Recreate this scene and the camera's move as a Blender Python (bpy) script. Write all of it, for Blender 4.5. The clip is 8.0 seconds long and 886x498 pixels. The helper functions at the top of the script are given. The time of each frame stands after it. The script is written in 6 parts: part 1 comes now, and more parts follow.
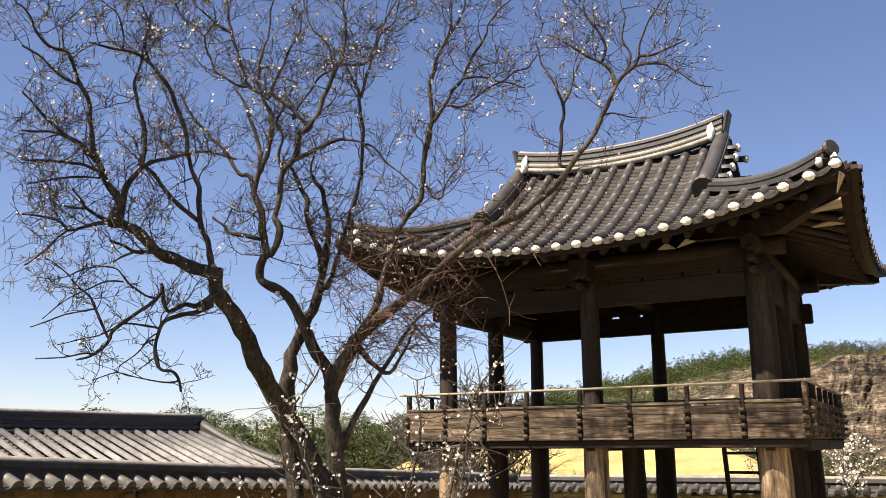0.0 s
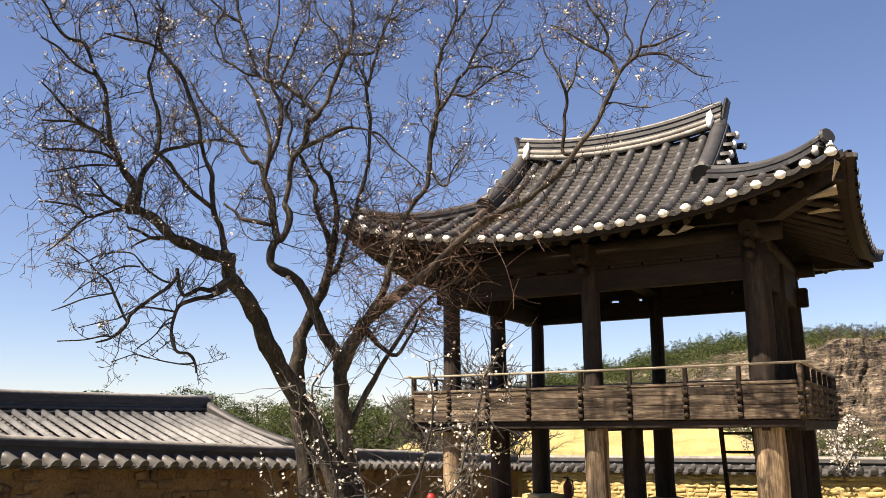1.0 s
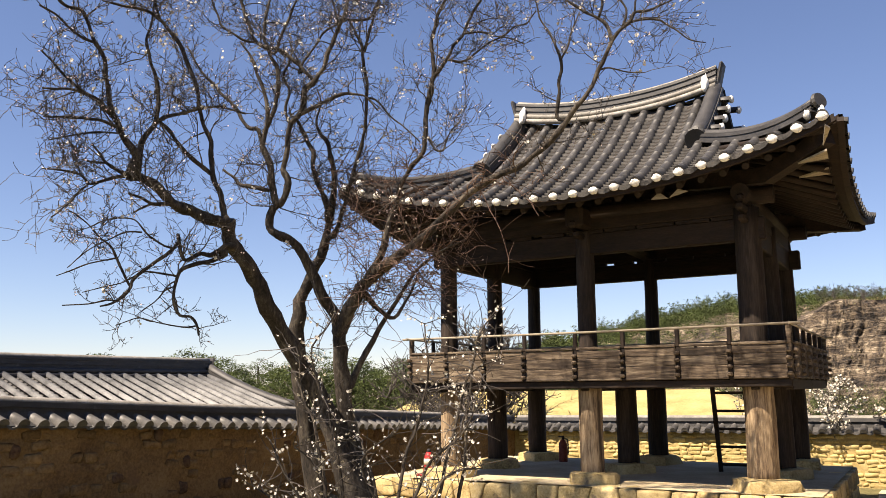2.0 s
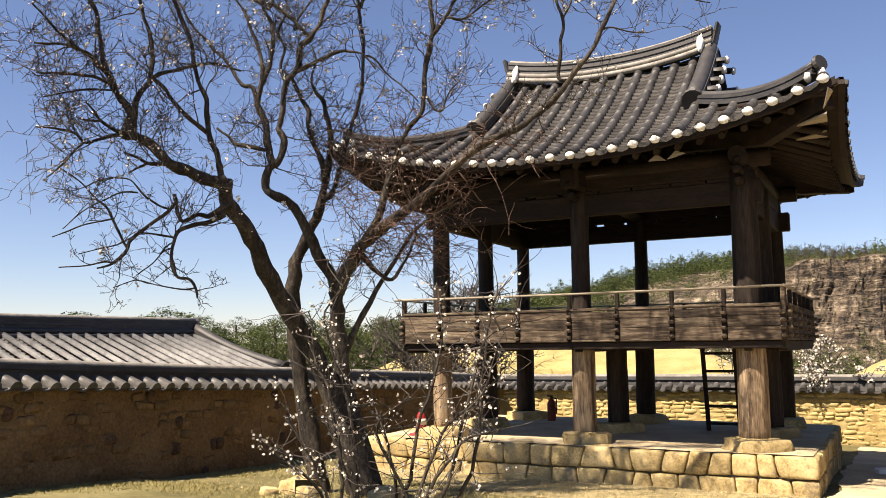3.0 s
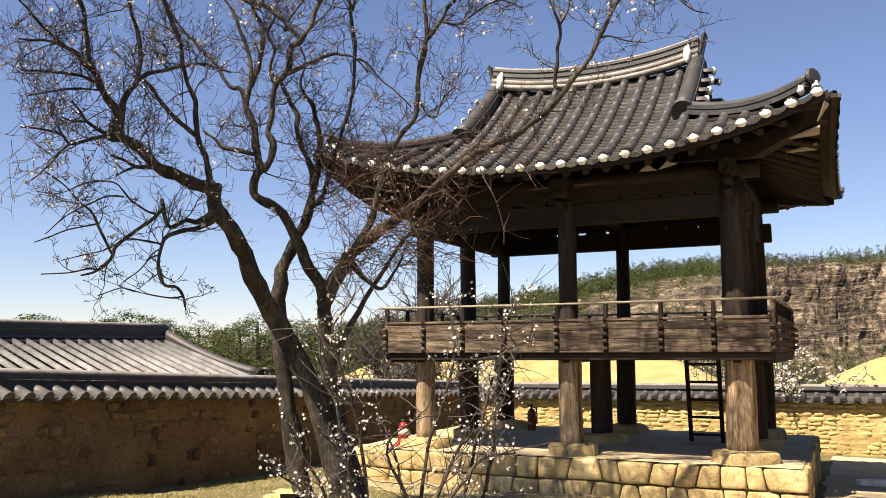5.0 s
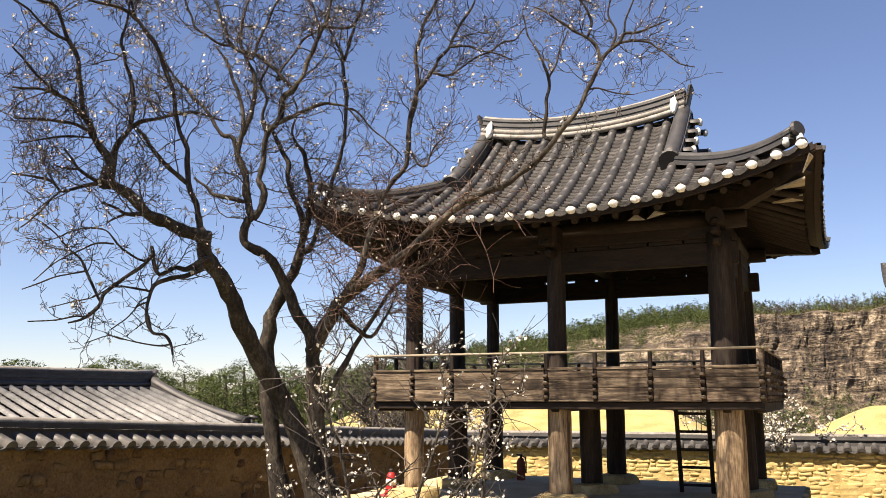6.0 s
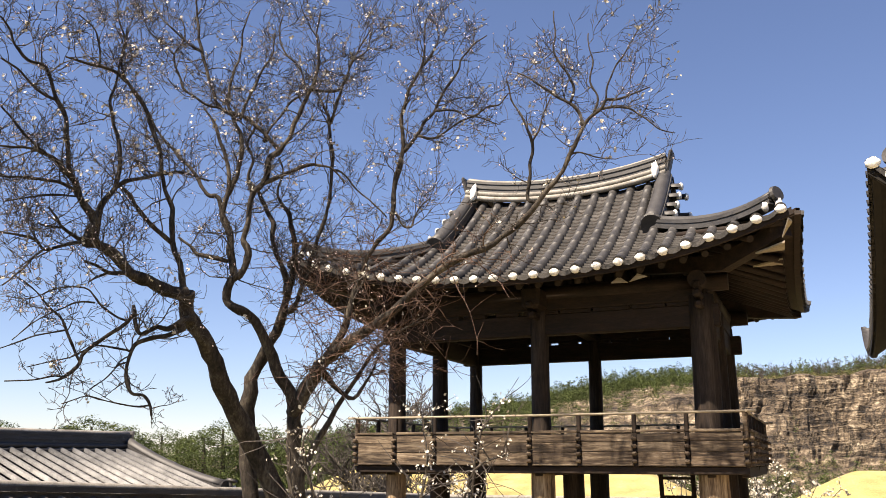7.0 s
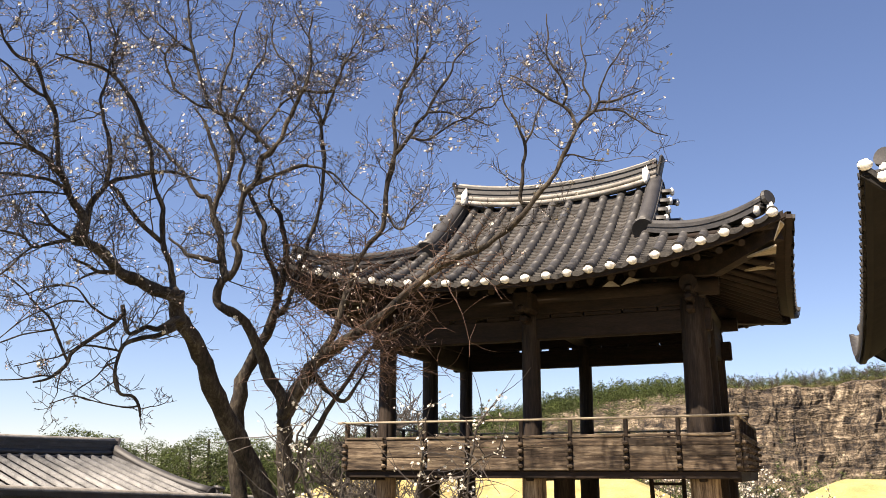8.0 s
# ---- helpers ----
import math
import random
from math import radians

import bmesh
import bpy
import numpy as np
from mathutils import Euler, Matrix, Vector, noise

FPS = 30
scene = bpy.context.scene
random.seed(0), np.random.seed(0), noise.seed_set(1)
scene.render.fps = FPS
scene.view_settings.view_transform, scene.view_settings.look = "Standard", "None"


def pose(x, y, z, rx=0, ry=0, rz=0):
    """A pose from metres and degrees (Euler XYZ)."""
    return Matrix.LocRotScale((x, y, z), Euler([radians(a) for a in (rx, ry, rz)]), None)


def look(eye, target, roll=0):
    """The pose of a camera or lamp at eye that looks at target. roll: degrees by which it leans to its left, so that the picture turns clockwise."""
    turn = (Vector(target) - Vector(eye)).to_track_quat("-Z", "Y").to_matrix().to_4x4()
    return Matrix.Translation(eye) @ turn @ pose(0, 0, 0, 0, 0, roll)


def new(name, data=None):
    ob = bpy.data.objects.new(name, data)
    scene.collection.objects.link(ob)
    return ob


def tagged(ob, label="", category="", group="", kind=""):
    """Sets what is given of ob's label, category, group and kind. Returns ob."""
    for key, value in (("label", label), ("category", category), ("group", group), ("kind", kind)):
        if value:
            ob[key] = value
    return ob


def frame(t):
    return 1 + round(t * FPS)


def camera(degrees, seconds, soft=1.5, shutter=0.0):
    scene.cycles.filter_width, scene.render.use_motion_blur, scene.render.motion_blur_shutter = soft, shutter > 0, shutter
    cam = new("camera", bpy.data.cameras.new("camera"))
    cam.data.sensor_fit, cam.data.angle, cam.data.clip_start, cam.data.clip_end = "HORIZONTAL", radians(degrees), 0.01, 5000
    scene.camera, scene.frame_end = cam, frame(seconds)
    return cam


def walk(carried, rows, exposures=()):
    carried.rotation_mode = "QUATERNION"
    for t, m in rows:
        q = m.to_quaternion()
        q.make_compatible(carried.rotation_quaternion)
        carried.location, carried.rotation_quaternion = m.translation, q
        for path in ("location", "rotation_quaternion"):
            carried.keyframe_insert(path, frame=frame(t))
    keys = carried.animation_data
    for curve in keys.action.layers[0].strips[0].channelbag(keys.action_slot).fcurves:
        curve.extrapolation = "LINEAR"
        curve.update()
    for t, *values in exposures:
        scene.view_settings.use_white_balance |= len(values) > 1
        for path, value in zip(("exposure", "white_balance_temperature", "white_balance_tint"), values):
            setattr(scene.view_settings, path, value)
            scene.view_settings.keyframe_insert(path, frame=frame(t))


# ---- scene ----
cam = camera(54.8, 8.0, soft=0.6)
PATH = [
    (0, (0.275, 1.144, 2.082), (-0.69, 2.838, 2.531), -0.4),
    (0.5, (0.284, 0.941, 2.051), (-0.678, 2.639, 2.488), -0.4),
    (1, (0.326, 0.844, 2.047), (-0.638, 2.547, 2.458), -0.4),
    (1.5, (0.443, 0.759, 2.049), (-0.524, 2.469, 2.426), -0.5),
    (2, (0.451, 0.698, 2.029), (-0.52, 2.416, 2.355), -0.6),
    (3.5, (-0.061, 0.612, 2.134), (-0.958, 2.388, 2.337), -0.5),
    (4, (-0.174, 0.631, 2.16), (-1.05, 2.417, 2.359), -0.4),
    (5.5, (-0.313, 0.634, 2.195), (-1.145, 2.432, 2.474), -0.2),
    (6, (-0.298, 0.609, 2.212), (-1.113, 2.403, 2.554), -0.1),
    (6.5, (-0.295, 0.585, 2.222), (-1.086, 2.371, 2.648), 0.0),
    (7, (-0.294, 0.586, 2.213), (-1.062, 2.369, 2.694), 0.1),
    (7.5, (-0.35, 0.596, 2.179), (-1.096, 2.382, 2.682), 0.1),
    (8, (-0.381, 0.632, 2.112), (-1.119, 2.42, 2.618), 0.1),
]
walk(cam, [(t, look(eye, target, roll)) for t, eye, target, roll in PATH], [(0, 1.46, 7150, 16), (2, 1.43, 7150, 16), (3.5, 1.33, 7150, 16), (4, 1.34, 7150, 16), (5.5, 1.44, 7150, 16), (7, 1.53, 7150, 16), (8, 1.54, 7150, 16)])


# ---- light ----
world = bpy.data.worlds.new("sky")
scene.world = world
world.use_nodes = True
SUN_AZ, SUN_EL = 27.0, 56.3     # degrees left of -y, and above the horizon
wn = world.node_tree.nodes
sky = wn.new("ShaderNodeTexSky")
sky.sky_type = "NISHITA"
sky.sun_disc = False
sky.sun_elevation = radians(SUN_EL)
sky.sun_rotation = radians(180 + SUN_AZ)
sky.altitude, sky.air_density, sky.dust_density, sky.ozone_density = 400, 1.0, 0.1, 4.0
wn["Background"].inputs["Strength"].default_value = 0.055
tint = wn.new("ShaderNodeMix")
tint.data_type, tint.blend_type = "RGBA", "MULTIPLY"
tint.inputs["Factor"].default_value = 1.0
tint.inputs["B"].default_value = (1.0, 0.97, 1.07, 1)
world.node_tree.links.new(sky.outputs["Color"], tint.inputs["A"])
world.node_tree.links.new(tint.outputs["Result"], wn["Background"].inputs["Color"])
sun = new("sun", bpy.data.lights.new("sun", "SUN"))
sun.data.energy, sun.data.angle, sun.data.color = 5.0, radians(0.55), (1.0, 0.92, 0.78)
sa, se = radians(SUN_AZ), radians(SUN_EL)
sun.matrix_basis = look((-60 * math.sin(sa), -60 * math.cos(sa), 60 * math.tan(se)), (0, 0, 0))


# ---- materials ----
def material(name, dark, mid, light, scale=4.0, fine=40.0, rough=0.85, bump=0.3, depth=0.01, stretch=(1, 1, 1),
             spots=None, spot_scale=2.0, spot_at=0.62, jitter=0.0, spec=0.3, lo=0.38, hi=0.63):
    """A worn surface: a broad and a fine noise mix three tones, with stains and bump."""
    m = bpy.data.materials.new(name)
    m.use_nodes = True
    n, l = m.node_tree.nodes, m.node_tree.links
    b = n["Principled BSDF"]
    b.inputs["Roughness"].default_value = rough
    b.inputs["Specular IOR Level"].default_value = spec
    tc = n.new("ShaderNodeTexCoord")
    mp = n.new("ShaderNodeMapping")
    mp.inputs["Scale"].default_value = stretch
    l.new(tc.outputs["Object"], mp.inputs["Vector"])
    info = n.new("ShaderNodeObjectInfo")
    shift = n.new("ShaderNodeVectorMath")
    shift.operation = "MULTIPLY_ADD"
    l.new(info.outputs["Random"], shift.inputs[0])
    shift.inputs[1].default_value = (17.0, 23.0, 31.0)
    l.new(mp.outputs["Vector"], shift.inputs[2])
    at = shift.outputs[0]

    def noise_at(sc, detail, rg=0.6):
        t = n.new("ShaderNodeTexNoise")
        t.inputs["Scale"].default_value, t.inputs["Detail"].default_value, t.inputs["Roughness"].default_value = sc, detail, rg
        l.new(at, t.inputs["Vector"])
        return t.outputs["Fac"]
    broad, small = noise_at(scale, 4), noise_at(fine, 5, 0.7)
    mixf = n.new("ShaderNodeMath")
    mixf.operation = "MULTIPLY_ADD"
    l.new(small, mixf.inputs[0])
    mixf.inputs[1].default_value = 0.5
    half = n.new("ShaderNodeMath")
    half.operation = "MULTIPLY"
    l.new(broad, half.inputs[0])
    half.inputs[1].default_value = 0.5
    l.new(half.outputs[0], mixf.inputs[2])
    ramp = n.new("ShaderNodeValToRGB")
    e = ramp.color_ramp.elements
    e[0].position, e[0].color = lo, (*dark, 1)
    e[1].position, e[1].color = hi, (*light, 1)
    c = ramp.color_ramp.elements.new(0.5)
    c.color = (*mid, 1)
    l.new(mixf.outputs[0], ramp.inputs["Fac"])
    col = ramp.outputs["Color"]
    if spots:
        sp = noise_at(spot_scale, 5, 0.65)
        sr = n.new("ShaderNodeValToRGB")
        sr.color_ramp.elements[0].position, sr.color_ramp.elements[1].position = spot_at - 0.06, spot_at + 0.06
        l.new(sp, sr.inputs["Fac"])
        mx = n.new("ShaderNodeMix")
        mx.data_type = "RGBA"
        l.new(sr.outputs["Color"], mx.inputs["Factor"])
        l.new(col, mx.inputs["A"])
        mx.inputs["B"].default_value = (*spots, 1)
        col = mx.outputs["Result"]
    if jitter:
        hs = n.new("ShaderNodeHueSaturation")
        mr = n.new("ShaderNodeMapRange")
        mr.inputs["To Min"].default_value, mr.inputs["To Max"].default_value = 1 - jitter, 1 + jitter
        geo = n.new("ShaderNodeNewGeometry")
        ad = n.new("ShaderNodeMath")
        ad.operation = "ADD"
        fr = n.new("ShaderNodeMath")
        fr.operation = "FRACT"
        l.new(info.outputs["Random"], ad.inputs[0])
        l.new(geo.outputs["Random Per Island"], ad.inputs[1])
        l.new(ad.outputs[0], fr.inputs[0])
        l.new(fr.outputs[0], mr.inputs["Value"])
        l.new(mr.outputs["Result"], hs.inputs["Value"])
        l.new(col, hs.inputs["Color"])
        col = hs.outputs["Color"]
    l.new(col, b.inputs["Base Color"])
    if bump:
        bp = n.new("ShaderNodeBump")
        bp.inputs["Strength"].default_value, bp.inputs["Distance"].default_value = bump, depth
        l.new(mixf.outputs[0], bp.inputs["Height"])
        l.new(bp.outputs["Normal"], b.inputs["Normal"])
    return m


TILE = material("roof_tile", (0.020, 0.019, 0.019), (0.036, 0.034, 0.033), (0.062, 0.059, 0.057), 3, 55, 0.58, 0.3, 0.006, spots=(0.11, 0.108, 0.1), spot_scale=5, spot_at=0.7, jitter=0.1, spec=0.45)
WALLTILE = material("wall_tile", (0.023, 0.023, 0.022), (0.047, 0.044, 0.042), (0.089, 0.084, 0.077), 4, 60, 0.55, 0.3, 0.006, jitter=0.2, spec=0.45)
PLASTER = material("lime_plaster", (0.55, 0.53, 0.48), (0.74, 0.72, 0.67), (0.82, 0.81, 0.77), 6, 60, 0.9, 0.4, 0.01, spots=(0.4, 0.37, 0.32), spot_scale=9, spot_at=0.66)
# dark timber, darkened further in colour for the shade under the eaves
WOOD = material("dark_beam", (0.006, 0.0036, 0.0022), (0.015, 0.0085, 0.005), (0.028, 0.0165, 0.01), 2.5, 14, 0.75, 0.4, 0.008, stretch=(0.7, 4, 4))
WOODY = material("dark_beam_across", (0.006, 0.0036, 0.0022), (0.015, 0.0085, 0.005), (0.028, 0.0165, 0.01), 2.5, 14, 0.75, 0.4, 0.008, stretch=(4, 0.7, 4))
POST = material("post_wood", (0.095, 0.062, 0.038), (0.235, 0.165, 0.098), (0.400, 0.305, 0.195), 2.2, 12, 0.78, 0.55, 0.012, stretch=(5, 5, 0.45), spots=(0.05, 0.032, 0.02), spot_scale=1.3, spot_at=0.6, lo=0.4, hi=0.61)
# dark wood with the shade on upper and rear posts put into it
SHADEPOST = material("shaded_post", (0.010, 0.006, 0.005), (0.024, 0.016, 0.011), (0.049, 0.035, 0.025), 2.2, 12, 0.78, 0.5, 0.012, stretch=(5, 5, 0.45))
# near-black timber: the shade under the hall's eaves put into colour
EAVESHADE = material("shaded_timber", (0.003, 0.0024, 0.002), (0.006, 0.005, 0.004), (0.012, 0.010, 0.008), 2.5, 14, 0.85, 0.4, 0.008)
# pale tone that holds the sun glint on the house's cover tiles
PALETILE = material("pale_tile", (0.08, 0.08, 0.079), (0.165, 0.164, 0.16), (0.25, 0.247, 0.238), 4, 60, 0.65, 0.3, 0.006, jitter=0.2, spec=0.3)
PANTILE = material("pan_tile", (0.016, 0.015, 0.014), (0.038, 0.035, 0.032), (0.078, 0.072, 0.066), 4, 50, 0.75, 0.3, 0.006, jitter=0.3)
# pale tone for ridge feet, and for the lit line painted on ridge tops
LIGHTTILE = material("ridge_pale_tile", (0.12, 0.11, 0.095), (0.22, 0.205, 0.18), (0.33, 0.31, 0.28), 5, 50, 0.7, 0.4, 0.006, jitter=0.1)
BOARD = material("weathered_board", (0.022, 0.015, 0.010), (0.082, 0.058, 0.038), (0.200, 0.156, 0.108), 1.5, 8, 0.8, 0.8, 0.012, stretch=(0.45, 2.5, 4), jitter=0.28, spots=(0.03, 0.02, 0.014), spot_scale=1.6, spot_at=0.6, lo=0.41, hi=0.6)
RAIL = material("bleached_rail", (0.160, 0.132, 0.096), (0.272, 0.232, 0.172), (0.368, 0.320, 0.248), 3, 20, 0.85, 0.4, 0.006, stretch=(0.5, 5, 5))
STONE = material("granite_block", (0.215, 0.152, 0.062), (0.42, 0.315, 0.145), (0.55, 0.435, 0.23), 2.6, 30, 0.9, 0.6, 0.02, spots=(0.14, 0.11, 0.08), spot_scale=3.2, spot_at=0.64, jitter=0.22)
SLAB = material("packed_earth", (0.32, 0.255, 0.155), (0.43, 0.35, 0.225), (0.52, 0.44, 0.30), 1.6, 35, 0.95, 0.4, 0.01)
# earth tones hold the west wall's shade, yellow ones the north wall's sunlight
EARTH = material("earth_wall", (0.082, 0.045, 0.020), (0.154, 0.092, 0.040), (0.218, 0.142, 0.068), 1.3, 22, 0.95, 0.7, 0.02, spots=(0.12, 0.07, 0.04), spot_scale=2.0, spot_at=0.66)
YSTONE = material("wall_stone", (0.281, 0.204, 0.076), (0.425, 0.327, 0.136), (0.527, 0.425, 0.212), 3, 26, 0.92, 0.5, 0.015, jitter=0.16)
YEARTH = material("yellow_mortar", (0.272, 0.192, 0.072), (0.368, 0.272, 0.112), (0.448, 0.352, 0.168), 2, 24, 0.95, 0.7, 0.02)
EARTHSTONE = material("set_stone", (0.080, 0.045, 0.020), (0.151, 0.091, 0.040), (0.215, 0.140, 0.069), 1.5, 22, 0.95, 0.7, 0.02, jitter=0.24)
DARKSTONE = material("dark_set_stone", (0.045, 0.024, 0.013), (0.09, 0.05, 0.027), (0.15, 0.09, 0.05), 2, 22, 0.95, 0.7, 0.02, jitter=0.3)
GROUND = material("dry_lawn", (0.070, 0.060, 0.022), (0.125, 0.108, 0.043), (0.195, 0.168, 0.080), 0.9, 11, 0.95, 0.9, 0.04, spots=(0.26, 0.21, 0.115), spot_scale=0.8, spot_at=0.7)
BLADE = material("grass_blade", (0.109, 0.100, 0.027), (0.227, 0.195, 0.072), (0.344, 0.299, 0.136), 0.8, 30, 0.9, 0, 0, jitter=0.3)
THATCH = material("straw_thatch", (0.234, 0.182, 0.070), (0.314, 0.252, 0.102), (0.380, 0.314, 0.146), 1.2, 18, 0.95, 0.6, 0.03, stretch=(1, 1, 3))
BARK = material("old_bark", (0.012, 0.01, 0.008), (0.038, 0.03, 0.023), (0.105, 0.088, 0.066), 5, 28, 0.92, 1.0, 0.035, stretch=(1, 1, 0.4))
TWIG = material("twig_bark", (0.022, 0.019, 0.017), (0.055, 0.047, 0.041), (0.125, 0.108, 0.094), 6, 40, 0.85, 0, 0, jitter=0.3)
VINE = material("reddish_twig", (0.04, 0.024, 0.018), (0.095, 0.058, 0.042), (0.18, 0.115, 0.085), 6, 40, 0.85, 0, 0, jitter=0.3)
BLOSSOM = material("petal", (0.36, 0.32, 0.26), (0.47, 0.43, 0.36), (0.56, 0.53, 0.46), 9, 60, 0.7, 0, 0, jitter=0.06)
PINKBUD = material("pink_bud", (0.5, 0.34, 0.33), (0.66, 0.5, 0.48), (0.78, 0.68, 0.64), 9, 60, 0.7, 0, 0, jitter=0.2)
PINE = material("pine_needles", (0.022, 0.034, 0.010), (0.055, 0.075, 0.020), (0.105, 0.125, 0.035), 0.8, 9, 0.9, 0.8, 0.15, jitter=0.3)
SCRUB = material("hill_scrub", (0.050, 0.055, 0.022), (0.110, 0.105, 0.044), (0.187, 0.154, 0.077), 0.3, 3, 0.95, 0.8, 0.2, jitter=0.35)

def cliff_material():
    """Bedded rock: level strata, upright joints and broad stains."""
    m = bpy.data.materials.new("cliff_rock")
    m.use_nodes = True
    n, l = m.node_tree.nodes, m.node_tree.links
    b = n["Principled BSDF"]
    b.inputs["Roughness"].default_value = 0.95
    tc = n.new("ShaderNodeTexCoord")

    def layer(stretch, sc, detail):
        mp = n.new("ShaderNodeMapping")
        mp.inputs["Scale"].default_value = stretch
        l.new(tc.outputs["Object"], mp.inputs["Vector"])
        t = n.new("ShaderNodeTexNoise")
        t.inputs["Scale"].default_value, t.inputs["Detail"].default_value, t.inputs["Roughness"].default_value = sc, detail, 0.68
        t.inputs["Distortion"].default_value = 0.4
        l.new(mp.outputs["Vector"], t.inputs["Vector"])
        return t.outputs["Fac"]

    def mix(a, k, c):
        q = n.new("ShaderNodeMath")
        q.operation = "MULTIPLY_ADD"
        l.new(a, q.inputs[0])
        q.inputs[1].default_value = k
        if c is None:
            q.inputs[2].default_value = 0.0
        else:
            l.new(c, q.inputs[2])
        return q.outputs[0]
    v = mix(layer((1, 1, 6), 0.16, 6), 0.42, None)
    v = mix(layer((3, 3, 0.5), 0.22, 6), 0.38, v)
    v = mix(layer((1, 1, 1), 0.09, 3), 0.2, v)
    ramp = n.new("ShaderNodeValToRGB")
    e = ramp.color_ramp.elements
    e[0].position, e[0].color = 0.43, (0.018, 0.013, 0.010, 1)
    e[1].position, e[1].color = 0.585, (0.36, 0.292, 0.205, 1)
    for at, col in ((0.47, (0.072, 0.052, 0.034, 1)), (0.515, (0.135, 0.101, 0.068, 1))):
        c = e.new(at)
        c.color = col
    l.new(v, ramp.inputs["Fac"])
    # joints that break the beds into blocks, with crevice shade put into the colour
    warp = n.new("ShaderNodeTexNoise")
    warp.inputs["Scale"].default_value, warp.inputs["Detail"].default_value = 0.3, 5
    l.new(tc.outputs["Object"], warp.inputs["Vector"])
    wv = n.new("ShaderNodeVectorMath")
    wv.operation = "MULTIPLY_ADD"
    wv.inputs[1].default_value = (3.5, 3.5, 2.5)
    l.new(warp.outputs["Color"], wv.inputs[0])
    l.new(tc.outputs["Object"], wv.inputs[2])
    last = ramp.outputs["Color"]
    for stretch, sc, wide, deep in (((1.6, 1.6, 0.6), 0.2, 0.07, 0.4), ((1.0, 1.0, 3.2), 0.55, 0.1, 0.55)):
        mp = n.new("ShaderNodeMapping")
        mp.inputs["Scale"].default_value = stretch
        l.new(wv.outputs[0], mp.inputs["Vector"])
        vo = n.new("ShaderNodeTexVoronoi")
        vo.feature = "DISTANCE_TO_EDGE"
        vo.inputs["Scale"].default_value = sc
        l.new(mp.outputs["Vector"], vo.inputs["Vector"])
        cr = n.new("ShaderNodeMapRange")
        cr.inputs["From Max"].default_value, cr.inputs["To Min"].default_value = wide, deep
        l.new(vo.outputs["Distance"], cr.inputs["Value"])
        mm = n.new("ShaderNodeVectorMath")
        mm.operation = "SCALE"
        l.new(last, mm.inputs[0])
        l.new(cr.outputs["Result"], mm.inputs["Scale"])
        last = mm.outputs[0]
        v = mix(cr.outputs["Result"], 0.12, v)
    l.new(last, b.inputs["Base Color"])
    bp = n.new("ShaderNodeBump")
    bp.inputs["Strength"].default_value, bp.inputs["Distance"].default_value = 1.0, 2.0
    l.new(v, bp.inputs["Height"])
    l.new(bp.outputs["Normal"], b.inputs["Normal"])
    return m


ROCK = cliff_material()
RED = material("red_plastic", (0.20, 0.012, 0.012), (0.29, 0.016, 0.016), (0.36, 0.03, 0.026), 5, 40, 0.45, 0.05, 0.002)
BAND = material("reflective_band", (0.36, 0.31, 0.25), (0.48, 0.43, 0.35), (0.56, 0.51, 0.42), 5, 40, 0.5, 0, 0)
BLACK = material("black_rubber", (0.012, 0.012, 0.012), (0.02, 0.02, 0.02), (0.035, 0.034, 0.033), 5, 40, 0.6, 0.1, 0.002)
CLAY = material("dark_red_paint", (0.1, 0.02, 0.012), (0.16, 0.035, 0.022), (0.2, 0.05, 0.03), 5, 40, 0.6, 0.2, 0.004)


